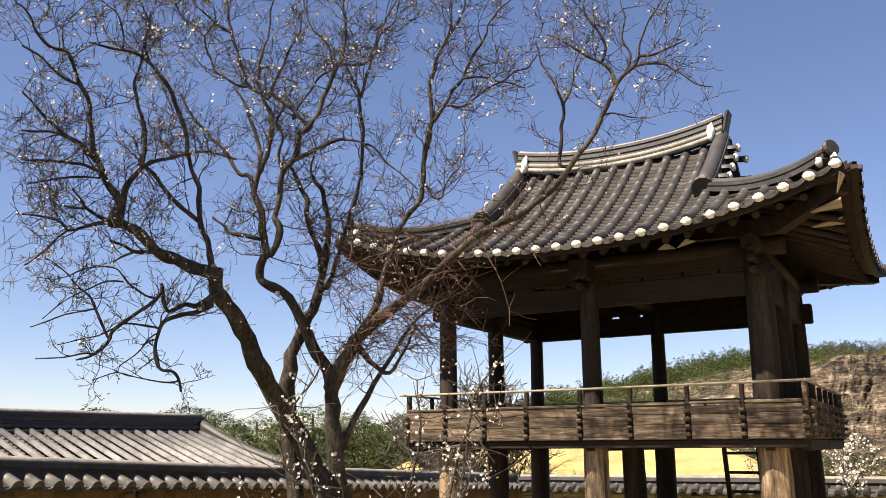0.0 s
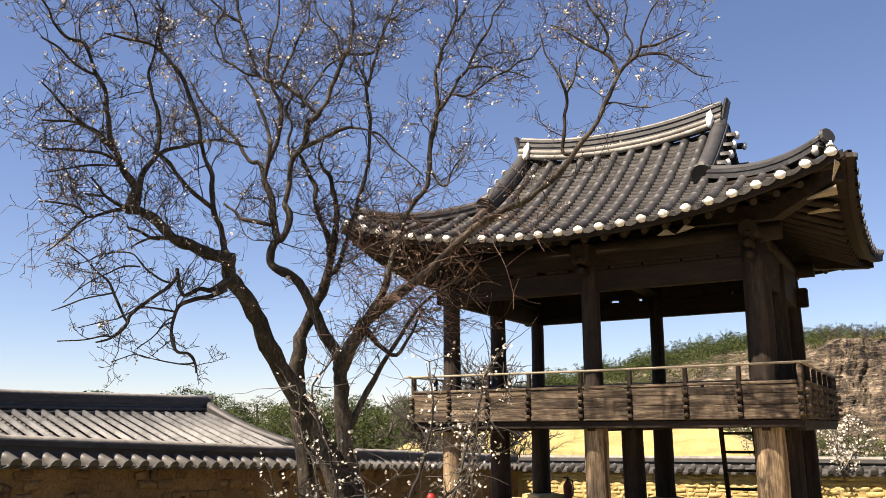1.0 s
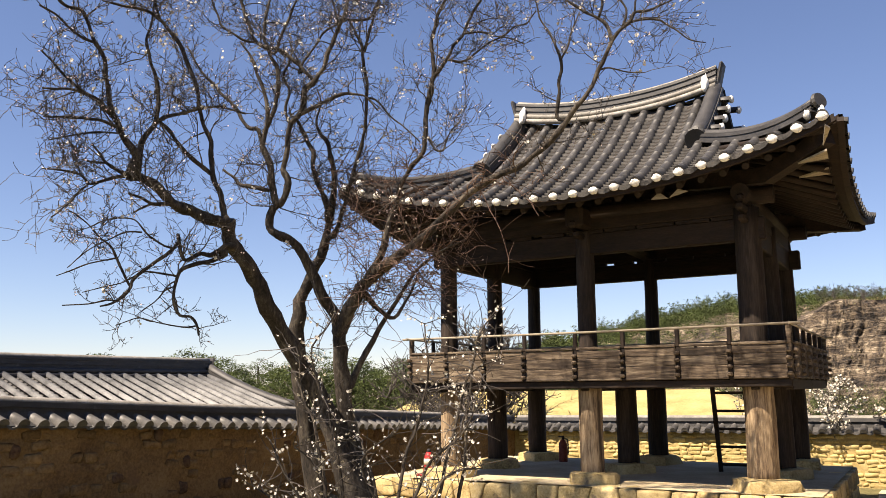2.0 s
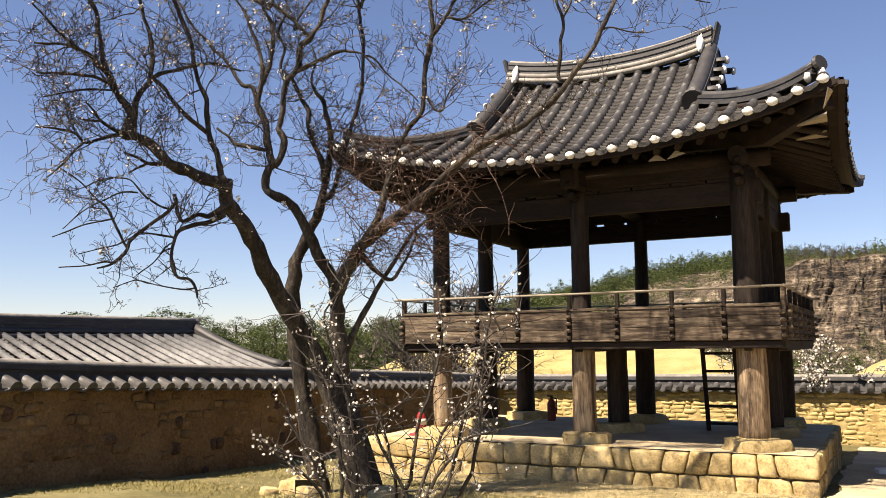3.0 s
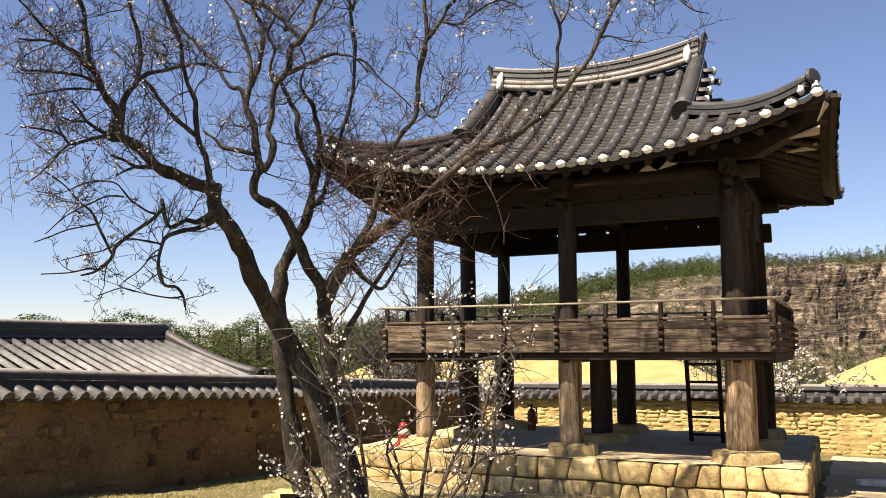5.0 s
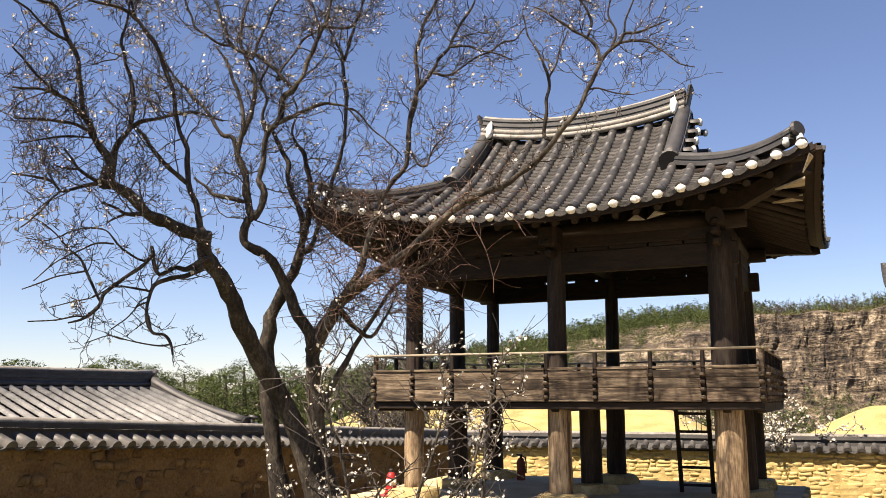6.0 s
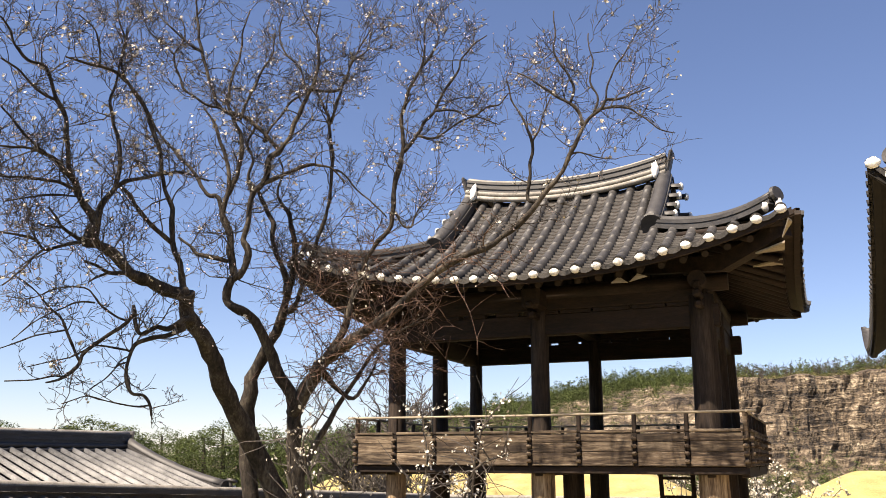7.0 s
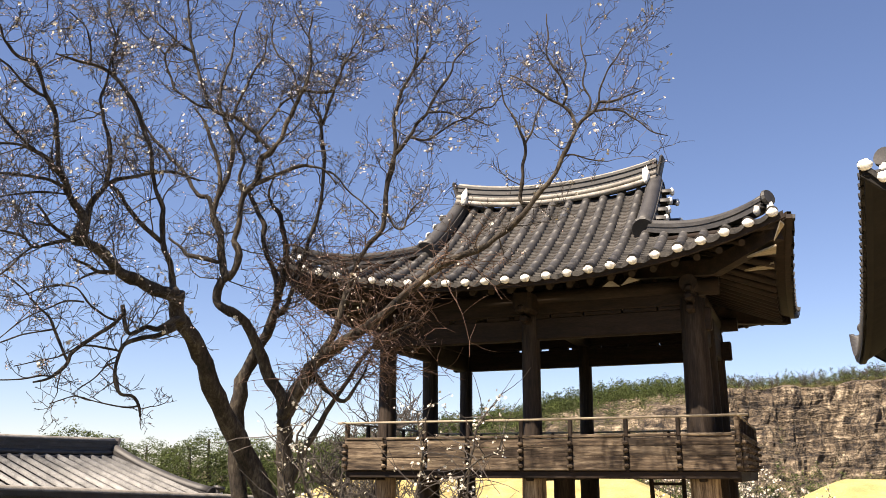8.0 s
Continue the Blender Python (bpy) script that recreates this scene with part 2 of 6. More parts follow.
# ---- mesh tools ----
class Shape:
    """Collects vertices and faces for one mesh."""

    def __init__(self):
        self.v, self.f = [], []

    def grid(self, rows, closed=False, flip=False):
        base, n = len(self.v), len(rows[0])
        for r in rows:
            self.v.extend(tuple(p) for p in r)
        for i in range(len(rows) - 1):
            for j in range(n if closed else n - 1):
                a, b = base + i * n + j, base + i * n + (j + 1) % n
                q = (a, b, b + n, a + n)
                self.f.append(q[::-1] if flip else q)
        return base, n

    def tube(self, pts, radii, sides=8, caps=True):
        pts = [Vector(p) for p in pts]
        up, rows = None, []
        for i, p in enumerate(pts):
            d = (pts[min(i + 1, len(pts) - 1)] - pts[max(i - 1, 0)])
            d = d.normalized() if d.length > 1e-9 else Vector((0, 0, 1))
            if up is None:
                up = d.orthogonal().normalized()
            up = (up - d * up.dot(d))
            up = up.normalized() if up.length > 1e-6 else d.orthogonal().normalized()
            side = d.cross(up)
            r = radii[i] if hasattr(radii, "__len__") else radii
            rows.append([p + (up * math.cos(k * math.tau / sides) + side * math.sin(k * math.tau / sides)) * r for k in range(sides)])
        base, n = self.grid(rows, closed=True)
        if caps:
            self.f.append(tuple(range(base + n - 1, base - 1, -1)))
            self.f.append(tuple(range(base + (len(pts) - 1) * n, base + len(pts) * n)))
        return self

    def box(self, lo, hi, bevel=0.0, m=None, wobble=0.0):
        """A box with chamfered edges; wobble shifts its corners."""
        b = min(bevel, 0.45 * min(hi[k] - lo[k] for k in range(3)))
        c = [(lo[k] + hi[k]) / 2 for k in range(3)]
        h = [(hi[k] - lo[k]) / 2 for k in range(3)]
        base, ids = len(self.v), {}
        for sx in (-1, 1):
            for sy in (-1, 1):
                for sz in (-1, 1):
                    w = Vector((random.uniform(-1, 1), random.uniform(-1, 1), random.uniform(-1, 1))) * wobble
                    corner = Vector((c[0] + sx * h[0], c[1] + sy * h[1], c[2] + sz * h[2])) + w
                    for ax in range(3) if b else (0,):
                        p = corner.copy()
                        if b:
                            for k, sg in enumerate((sx, sy, sz)):
                                if k != ax:
                                    p[k] -= sg * b
                        ids[(sx, sy, sz, ax)] = len(self.v)
                        self.v.append(tuple(m @ p if m else p))
        def key(s, ax):
            return ids[(*s, ax if b else 0)]
        for ax in range(3):
            o1, o2 = (ax + 1) % 3, (ax + 2) % 3
            for sg in (-1, 1):
                q = []
                for a, bb in ((-1, -1), (1, -1), (1, 1), (-1, 1)):
                    s = [0, 0, 0]
                    s[ax], s[o1], s[o2] = sg, a, bb
                    q.append(key(s, ax))
                self.f.append(tuple(q if sg > 0 else q[::-1]))
        if b:
            for ax in range(3):
                o1, o2 = (ax + 1) % 3, (ax + 2) % 3
                for a in (-1, 1):
                    for bb in (-1, 1):
                        s0, s1 = [0, 0, 0], [0, 0, 0]
                        s0[ax], s1[ax] = -1, 1
                        s0[o1] = s1[o1] = a
                        s0[o2] = s1[o2] = bb
                        q = (key(s0, o1), key(s1, o1), key(s1, o2), key(s0, o2))
                        self.f.append(q if a * bb > 0 else q[::-1])
            for sx in (-1, 1):
                for sy in (-1, 1):
                    for sz in (-1, 1):
                        q = tuple(ids[(sx, sy, sz, k)] for k in range(3))
                        self.f.append(q if sx * sy * sz > 0 else q[::-1])
        return self

    def sweep(self, pts, profile, across=None):
        """Carries a closed profile of (sideways, up) along pts; the sides stay level."""
        pts = [Vector(p) for p in pts]
        rows = []
        for i, p in enumerate(pts):
            d = pts[min(i + 1, len(pts) - 1)] - pts[max(i - 1, 0)]
            d.normalize()
            side = across or Vector((d.y, -d.x, 0)).normalized()
            up = side.cross(d).normalized()
            if up.z < 0:
                up = -up
            rows.append([p + side * a + up * b for a, b in profile])
        base, n = self.grid(rows, closed=True)
        self.f.append(tuple(range(base + n - 1, base - 1, -1)))
        self.f.append(tuple(range(base + (len(pts) - 1) * n, base + len(pts) * n)))
        return self

    def blob(self, centre, size, rough=0.2, rings=5, segs=7):
        c, base = Vector(centre), len(self.v)
        size = size if hasattr(size, "__len__") else (size, size, size)
        for i in range(1, rings):
            th = math.pi * i / rings
            for j in range(segs):
                ph = math.tau * (j + 0.5 * (i % 2)) / segs
                k = 1 + random.uniform(-rough, rough)
                self.v.append((c.x + size[0] * k * math.sin(th) * math.cos(ph), c.y + size[1] * k * math.sin(th) * math.sin(ph), c.z + size[2] * k * math.cos(th)))
        self.v.append((c.x, c.y, c.z + size[2]))
        self.v.append((c.x, c.y, c.z - size[2]))
        t, bt = len(self.v) - 2, len(self.v) - 1
        for i in range(rings - 2):
            for j in range(segs):
                a, b2 = base + i * segs + j, base + i * segs + (j + 1) % segs
                self.f.append((a, a + segs, b2 + segs, b2))
        for j in range(segs):
            self.f.append((t, base + j, base + (j + 1) % segs))
            o = base + (rings - 2) * segs
            self.f.append((bt, o + (j + 1) % segs, o + j))
        return self

    def puff(self, centre, size, n, leaf, rnd):
        """Loose foliage: small leaves at random in an ellipsoid."""
        for i in range(n):
            d = Vector((rnd.gauss(0, 0.5), rnd.gauss(0, 0.5), rnd.gauss(0, 0.5)))
            p = Vector((centre[0] + d.x * size[0], centre[1] + d.y * size[1], centre[2] + d.z * size[2]))
            b = len(self.v)
            for k in range(3):
                self.v.append((p.x + rnd.uniform(-leaf, leaf), p.y + rnd.uniform(-leaf, leaf), p.z + rnd.uniform(-leaf, leaf) * 0.7))
            self.f.append((b, b + 1, b + 2))

    def mesh(self, name, mat, smooth=False, solid=False):
        me = bpy.data.meshes.new(name)
        me.from_pydata(self.v, [], self.f)
        me.materials.append(mat)
        if solid:
            bm = bmesh.new()
            bm.from_mesh(me)
            bmesh.ops.recalc_face_normals(bm, faces=bm.faces)
            bm.to_mesh(me)
            bm.free()
        if smooth:
            me.polygons.foreach_set("use_smooth", [len(f) <= 4 for f in self.f])
        me.update()
        return me


def thing(name, at, label, category, group="", kind=""):
    ob = new(name)
    ob.matrix_basis = Matrix.Translation(at)
    ob.empty_display_size = 0.2
    return tagged(ob, label, category, group, kind)


def part(name, shape, mat, parent, label="", smooth=False, m=None, kind=""):
    """One mesh, built in the world's metres, under a thing or a part."""
    me = shape if isinstance(shape, bpy.types.Mesh) else shape.mesh(name, mat, smooth)
    ob = new(name, me)
    if m is not None:
        ob.matrix_basis = m
    if parent is not None:
        ob.parent = parent
        if parent.type == "EMPTY":
            ob.matrix_parent_inverse = parent.matrix_basis.inverted()
    return tagged(ob, label, kind=kind)


def half_tube(length, r0, r1, sides=7, thick=0.02):
    """A half-round tile along +x, closed at its ends; r0 at its lower end."""
    s = Shape()
    rows = []
    for x, r in ((0, r0), (length, r1)):
        rows.append([(x, -r * math.cos(k * math.pi / sides), r * math.sin(k * math.pi / sides)) for k in range(sides + 1)])
    base, n = s.grid(rows)
    s.f.append(tuple(range(base, base + n)))
    s.f.append(tuple(range(base + 2 * n - 1, base + n - 1, -1)))
    return s


def frame_on(p, q, up=Vector((0, 0, 1))):
    """The pose whose x runs from p to q, with z as near to up as it can be."""
    x = (Vector(q) - Vector(p)).normalized()
    y = up.cross(x).normalized()
    z = x.cross(y)
    return Matrix(((x.x, y.x, z.x, p[0]), (x.y, y.y, z.y, p[1]), (x.z, y.z, z.z, p[2]), (0, 0, 0, 1)))


# ---- ground ----
def lerp_table(t, table):
    for (a, va), (b, vb) in zip(table, table[1:]):
        if t <= b:
            u = max(0.0, (t - a) / (b - a))
            return va + (vb - va) * u * u * (3 - 2 * u)
    return table[-1][1]


def ground_z(x, y):
    z = lerp_table(y, [(-10, 0.5), (5, 0.46), (13.2, 0.07), (23, -0.27), (60, -2.5), (120, -4.0)])
    return z + 0.03 * noise.noise((x * 0.5, y * 0.5, 0)) + 0.012 * noise.noise((x * 2, y * 2, 3))


def steps(lo, hi, n, fine_lo, fine_hi, fine):
    a = list(np.linspace(lo, fine_lo, n, endpoint=False)) + list(np.arange(fine_lo, fine_hi, fine)) + list(np.linspace(fine_hi, hi, n))
    return a


gx = [-3000, -1200, -500] + steps(-200, 200, 10, -14, 8, 0.25) + [500, 1200, 3000]
gy = [-3000, -1000, -300] + steps(-100, 300, 10, 4, 24, 0.25) + [700, 1500, 4000]
s = Shape()
s.grid([[(x, y, ground_z(x, y)) for x in gx] for y in gy])
tagged(part("ground", s, GROUND, None, smooth=True), "dry winter lawn with bare sandy earth", "ground", kind="structure")

STRAW = material("straw_strewn_earth", (0.17, 0.135, 0.065), (0.33, 0.27, 0.14), (0.50, 0.42, 0.25), 2.2, 26, 0.95, 0.9, 0.02, stretch=(1, 2.2, 1), spots=(0.12, 0.105, 0.04), spot_scale=1.8, spot_at=0.6)


def straw_edge(y):
    """How far the bare strip before the podium reaches towards the tree."""
    return lerp_table(y, [(10.9, -2.2), (11.6, -4.6), (12.2, -6.9), (12.9, -8.1), (13.4, -8.3)]) + 0.6 * noise.noise((y * 2.3, 3, 0)) + 0.5 * noise.noise((y * 8, 5, 0))


for name, mat, lift, y0, y1, left, label, category in (
        ("yard_path", SLAB, 0.02, 5.0, 22.3, lambda y: (-0.75 if y > 12.5 else -0.75 - 1.6 * min(1, (12.5 - y) / 3)) + 0.25 * noise.noise((y * 0.9, 3, 0)), "bare pale sandy yard", "path"),
        ("straw_strip", STRAW, 0.012, 10.9, 13.3, straw_edge, "bare earth strewn with pale dry straw before the podium", "earth")):
    s = Shape()
    rows = []
    for j in range(60):
        y = y0 + (y1 - y0) * j / 59
        x0, x1 = left(y), 7.5 if lift > 0.015 else -0.9 + 0.3 * noise.noise((y * 2, 8, 0))
        rows.append([(x0 + (x1 - x0) * i / 60, y, ground_z(x0 + (x1 - x0) * i / 60, y) + lift) for i in range(61)])
    s.grid(rows)
    tagged(part(name, s, mat, None, smooth=True), label, category, kind="structure")


# ---- courtyard walls with tiled coping ----
def coping_wall(name, p0, p1, z0, z1, inward, rubble, label, mat, coping_label):
    """A wall from p0 to p1 whose tile line falls from z0 to z1; inward: the way of the face towards the yard."""
    p0, p1, inw = Vector((*p0, 0)), Vector((*p1, 0)), Vector((*inward, 0))
    along = (p1 - p0).normalized()
    length = (p1 - p0).length
    root = thing(name, (p0.x, p0.y, ground_z(p0.x, p0.y)), label, "wall", kind="structure")

    def at(s, out, up):
        p = p0 + along * s + inw * out
        return Vector((p.x, p.y, z0 + (z1 - z0) * s / length + up))
    n = int(min(length, 29) / 0.06)
    tail = length
    s = Shape()
    rows = []
    for k in range(31):
        u = k / 30
        row = []
        for i in range(n + 1):
            d = min(length, 29) * i / n
            q = at(d, 0, 0)
            low = ground_z(q.x, q.y) - 0.1
            up = (low - q.z) * (1 - u) - 0.02 * u
            cells = noise.voronoi((d * 2.6 + 0.3 * noise.noise((d * 3, up * 3, 1)), up * 6.0, 3.0))[0]
            bulge = min(1.0, (cells[1] - cells[0]) * 4.0)
            row.append(at(d, 0.028 * bulge * rubble + 0.03 * noise.noise((d * 1.1, up * 2, 7)) + 0.012 * noise.noise((d * 6, up * 9, 2)) + 0.05 * (1 - u), up))
        rows.append(row)
    back = []
    for i in range(n + 1):
        d = min(length, 29) * i / n
        back.append(at(d, -0.5, 0))
    rows.append(back)
    rows.append([Vector((p.x, p.y, ground_z(p.x, p.y) - 0.1)) for p in back])
    s.grid(rows, flip=(along.cross(inw).z > 0))
    core = part("wall_body", s, mat, root, smooth=True)
    # coping: sloping beds, pan and cover tiles, ridge courses
    bed = Shape()
    for sg in (1, -1):
        bed.grid([[at(d, -0.25 + sg * o, u) for d in (0, length)] for o, u in ((0.42, -0.03), (0.42, 0.0), (0.0, 0.2))])
    bed.grid([[at(d, -0.25 + o, -0.03) for d in (0, length)] for o in (-0.42, 0.42)])
    bed = part("coping_bed", bed, WALLTILE, root)
    tile = half_tube(0.4, 0.086, 0.08).mesh("coping_tile", WALLTILE, True)
    pitch = 0.29
    for i in range(int(length / pitch)):
        d = (i + 0.5) * pitch + random.uniform(-0.012, 0.012)
        part("coping_tile", tile, WALLTILE, bed, m=frame_on(at(d, 0.20, 0.0 + random.uniform(-0.006, 0.006)), at(d, -0.22, 0.16)))
    pans = Shape()
    for i in range(int(length / pitch) + 1):
        d = i * pitch
        for r in range(2):
            o = 0.195 - r * 0.15
            rows = []
            for oo, up in ((o, 0.0), (o, 0.028), (o - 0.2, 0.085)):
                rows.append([at(d + c * 0.1, -0.0 + oo, up + (0.195 - o) * 0.38 + 0.05 * c * c - 0.055) for c in (-1, -0.5, 0, 0.5, 1)])
            pans.grid(rows)
    part("pan_tiles", pans, WALLTILE, root, kind="stuff")
    for k in range(3):
        w, h = (0.205, 0.165, 0.2)[k], 0.072
        s = Shape()
        z = 0.09 + k * 0.074
        pts = [at(length * i / 30, -0.25, z + 0.006 * noise.noise((i * 0.9, 0, 0))) for i in range(31)]
        s.sweep(pts, [(-w, 0), (w, 0), (w - 0.012, h), (-w + 0.012, h)])
        part("ridge_course", s, TILE, root)
    # the cap's pale colour stands for the lit line along the top
    s = Shape()
    pts = [at(length * i / 40, -0.25, 0.305 + 0.008 * noise.noise((i * 0.7, 4, 0))) for i in range(41)]
    s.sweep(pts, [(0.085 * math.cos(a), 0.075 * math.sin(a)) for a in [math.pi * k / 8 for k in range(9)]])
    part("ridge_cap", s, LIGHTTILE, root, "ridge tiles paled for the sunlit line along their top", smooth=True)
    return root, at, length


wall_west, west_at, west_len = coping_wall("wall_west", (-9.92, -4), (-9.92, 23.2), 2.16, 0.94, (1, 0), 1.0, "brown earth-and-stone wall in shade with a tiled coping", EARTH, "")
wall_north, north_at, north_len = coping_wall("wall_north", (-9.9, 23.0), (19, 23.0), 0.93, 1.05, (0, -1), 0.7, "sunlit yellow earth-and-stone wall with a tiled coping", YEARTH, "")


# ---- hipped and gabled tile roofs ----
def tile_roof(root, centre, hx, hy, z_eave, rise, z_ridge, rx, k, pitch=0.31, turn=0.0, fine=("front",), cap_label="", tile=None, flare=0.1, seg=0.31, foot=None, cov=0.083, caps=("front", "right", "left", "back"), boards=None, hip_in=0.1, back_rise=1.0, sweep=0.22, cap_mat=None, reach=0.3, hip_mat=None):
    """A roof with a gabled top and hipped skirt. hx, hy: half the eaves; rx: half the ridge; k: the side slopes' run against the front's.
    turn: degrees about z. fine: the slopes whose tiles are single pieces."""
    base = Matrix.Translation((centre[0], centre[1], 0)) @ pose(0, 0, 0, 0, 0, turn)
    TL = tile or TILE
    H = z_ridge - z_eave
    gx = rx - 0.18

    def surf(side, a, d, up=0.0):
        """A point of a slope: a along its eave, d inward from it."""
        half = hx if side in ("front", "back") else hy
        run = hy if side in ("front", "back") else hy / k
        u = min(1.0, max(0.0, d / run))
        r = rise * (min(1.0, abs(a) / half)) ** 2.3
        if side == "back" or (side == "right" and a > 0) or (side == "left" and a < 0):
            r *= back_rise
        z = z_eave + r * (1 - u) ** 1.5 + H * (0.72 * u + 0.28 * u * u) + up
        out = (half_out(side) - d) + flare * (abs(a) / half) ** 3 * (1 - u)
        if side == "front":
            return base @ Vector((a, -out, z))
        if side == "back":
            return base @ Vector((-a, out, z))
        if side == "right":
            return base @ Vector((out, a, z))
        return base @ Vector((-out, -a, z))

    def half_out(side):
        return hy if side in ("front", "back") else hx

    def top_of(side, a):
        if side in ("front", "back"):
            return hy - 0.05 if abs(a) <= rx else max(0.05, k * (hx - abs(a)))
        return min(hx - gx, max(0.05, (hy - abs(a)) / k))
    beds = [roof_bed(surf, top_of, hx, hy, q) for q in ("front", "back", "right", "left")]
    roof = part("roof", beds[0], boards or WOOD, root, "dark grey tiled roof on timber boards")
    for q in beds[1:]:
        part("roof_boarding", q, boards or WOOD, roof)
    cover = half_tube(0.345, cov, cov).mesh("cover_tile", TL, True)
    for side in ("front", "right", "left", "back"):
        half = hx if side in ("front", "back") else hy
        n = int(half / pitch - reach)
        rest, pans = Shape(), Shape()
        for i in range(-n, n + 1):
            a = i * pitch
            top = top_of(side, a)
            # convex cover tiles, from the eave up
            d, j = -0.06, 0
            while d < top - 0.05:
                e = min(d + seg, top)
                p, q = surf(side, a, d, 0.034 + random.uniform(-0.001, 0.001)), surf(side, a, e, 0.034)
                m = frame_on(p, q)
                if side in fine:
                    part("cover_tile", cover, TL, roof, m=m @ Matrix.Diagonal(((q - p).length / 0.335, 1, 1, 1)))
                else:
                    off = len(rest.v)
                    h = half_tube((q - p).length * 1.02, cov, cov - 0.001, 5)
                    rest.v.extend(tuple(m @ Vector(v)) for v in h.v)
                    rest.f.extend(tuple(c + off for c in f) for f in h.f)
                d = e
            # hollow pan tiles between them, row on row
            if i < n:
                a2 = a + pitch / 2
                top2 = min(top_of(side, a2 - 0.12), top_of(side, a2 + 0.12), top_of(side, a2))
                d = -0.05
                while d < top2 - 0.02:
                    e = min(d + 0.2, top2)
                    rows = []
                    for dd, up in ((d, -0.02), (d, 0.05), (d + 0.03, 0.056), (e, -0.005)):
                        rows.append([surf(side, a2 + c * 0.125, dd, up + 0.055 * c * c - 0.035) for c in (-1, -0.5, 0, 0.5, 1)])
                    pans.grid(rows, flip=True)
                    d += 0.115
        if rest.v:
            part("cover_tiles", rest, TL, roof, kind="stuff", smooth=True)
        part("pan_tiles", pans, PANTILE if tile is None else WALLTILE, roof, kind="stuff")
        # lime ends of the tile rows
        for i in range(-n, n + 1) if side in caps else ():
            p = surf(side, i * pitch, -0.04, 0.028)
            s = Shape().blob((0, 0, 0), (0.05, 0.08, 0.064), 0.07, 7, 10)
            part("plaster_end", s, PLASTER, roof, cap_label, smooth=True, m=Matrix.Translation(p) @ pose(0, 0, 0, 0, 0, turn + (90 if side in ("front", "back") else 0)))
    # eave boards
    for side in ("front", "right", "back", "left"):
        half = hx if side in ("front", "back") else hy
        aa = [half * (j / 16 - 1) for j in range(33)]
        s = Shape().sweep([surf(side, a, 0.03, -0.035) for a in aa], [(-0.04, -0.07), (0.04, -0.07), (0.04, 0.0), (-0.04, 0.0)])
        part("eave_board", s, boards or WOOD, roof)
    # stacked ridges
    def stack(name, pts, width, courses, course=0.05, cap=0.085, label=""):
        up = 0.0
        for c in range(courses):
            w = width * (1.0 if c % 2 == 0 else 0.9)
            s = Shape().sweep([Vector(p) + Vector((0, 0, up)) for p in pts], [(-w, 0), (w, 0), (w * 0.97, course * 0.98), (-w * 0.97, course * 0.98)])
            part(name, s, (hip_mat or TILE) if name == "hip_ridge" else TILE, roof)
            up += course
        s = Shape().sweep([Vector(p) + Vector((0, 0, up - 0.01)) for p in pts], [(cap * math.cos(a), cap * math.sin(a)) for a in [math.pi * q / 8 for q in range(9)]])
        part(name + "_cap", s, (cap_mat or foot or LIGHTTILE) if name == "ridge_course" else (hip_mat or TILE) if name == "hip_ridge" else TILE, roof, smooth=True)
        return up + cap
    ridge = []
    for j in range(25):
        u = j / 12 - 1
        ridge.append(base @ Vector((u * (rx + 0.05), 0, z_ridge - 0.06 + sweep * abs(u) ** 2.2)))
    # pale tube courses at the ridge's foot, on both sides
    for sg in (-1, 1):
        for kk, (o, upz) in enumerate(((0.2, 0.0), (0.16, 0.1))):
            s = Shape().tube([p + (base.to_3x3() @ Vector((0, sg * o, upz))) for p in ridge], 0.05, 8)
            part("ridge_foot_tile", s, foot or LIGHTTILE, roof, "pale ridge-foot tiles", smooth=True)
    stack("ridge_course", [p + Vector((0, 0, 0.12)) for p in ridge], 0.14, 5, 0.048, 0.075)
    for sg in (-1, 1):
        end = base @ Vector((sg * (rx + 0.07), 0, z_ridge + 0.06 + sweep))
        s = Shape().box((-0.035, -0.13, -0.1), (0.035, 0.13, 0.33), 0.03)
        part("ridge_end_tile", s, TILE, roof, m=Matrix.Translation(end) @ pose(0, 0, 0, 0, sg * 14, turn))
        for fb in (-1, 1):
            # ridges that run down the gable's edge
            side = "front" if fb < 0 else "back"
            dtop = k * (hx - rx)
            pts = []
            for j in range(11):
                d = hy - 0.05 - (hy - 0.05 - dtop * 0.92) * j / 10
                pts.append(surf(side, -fb * sg * rx, d, 0.05))
            up = stack("gable_ridge", pts, 0.14, 3, 0.05, 0.125)
            p = pts[-1]
            s = Shape().tube([(0, 0, 0), (0.02, 0, 0), (0.05, 0, 0)], [0.16, 0.19, 0.17], 14)
            dirp = (pts[-1] - pts[-3]).normalized()
            part("ridge_end_tile", s, TILE, roof, m=frame_on(p + Vector((0, 0, 0.09)), p + Vector((0, 0, 0.09)) + dirp), smooth=False)
            s = Shape().blob((0, 0, 0), (0.06, 0.07, 0.19), 0.25, 7, 9)
            if tile is None:
                part("plaster_patch", s, PLASTER, roof, smooth=True, m=Matrix.Translation(base @ Vector((sg * (rx - 0.13), fb * 0.24, z_ridge + 0.2))) @ pose(0, 0, 0, 0, 0, turn) @ pose(0, 0, 0, fb * 25, 0, 0))
            # hip ridges out to the corners
            pts = []
            for j in range(15):
                u = j / 14
                ax = rx + 0.1 + (hx - hip_in - rx - 0.1) * u
                d = max(0.04, k * (hx - ax))
                q = surf(side, -fb * sg * ax, d, 0.03 + 0.1 * u ** 3)
                pts.append(q)
            stack("hip_ridge", pts, 0.11, 3, 0.045, 0.085)
            p, dirp = pts[-1], (pts[-1] - pts[-2]).normalized()
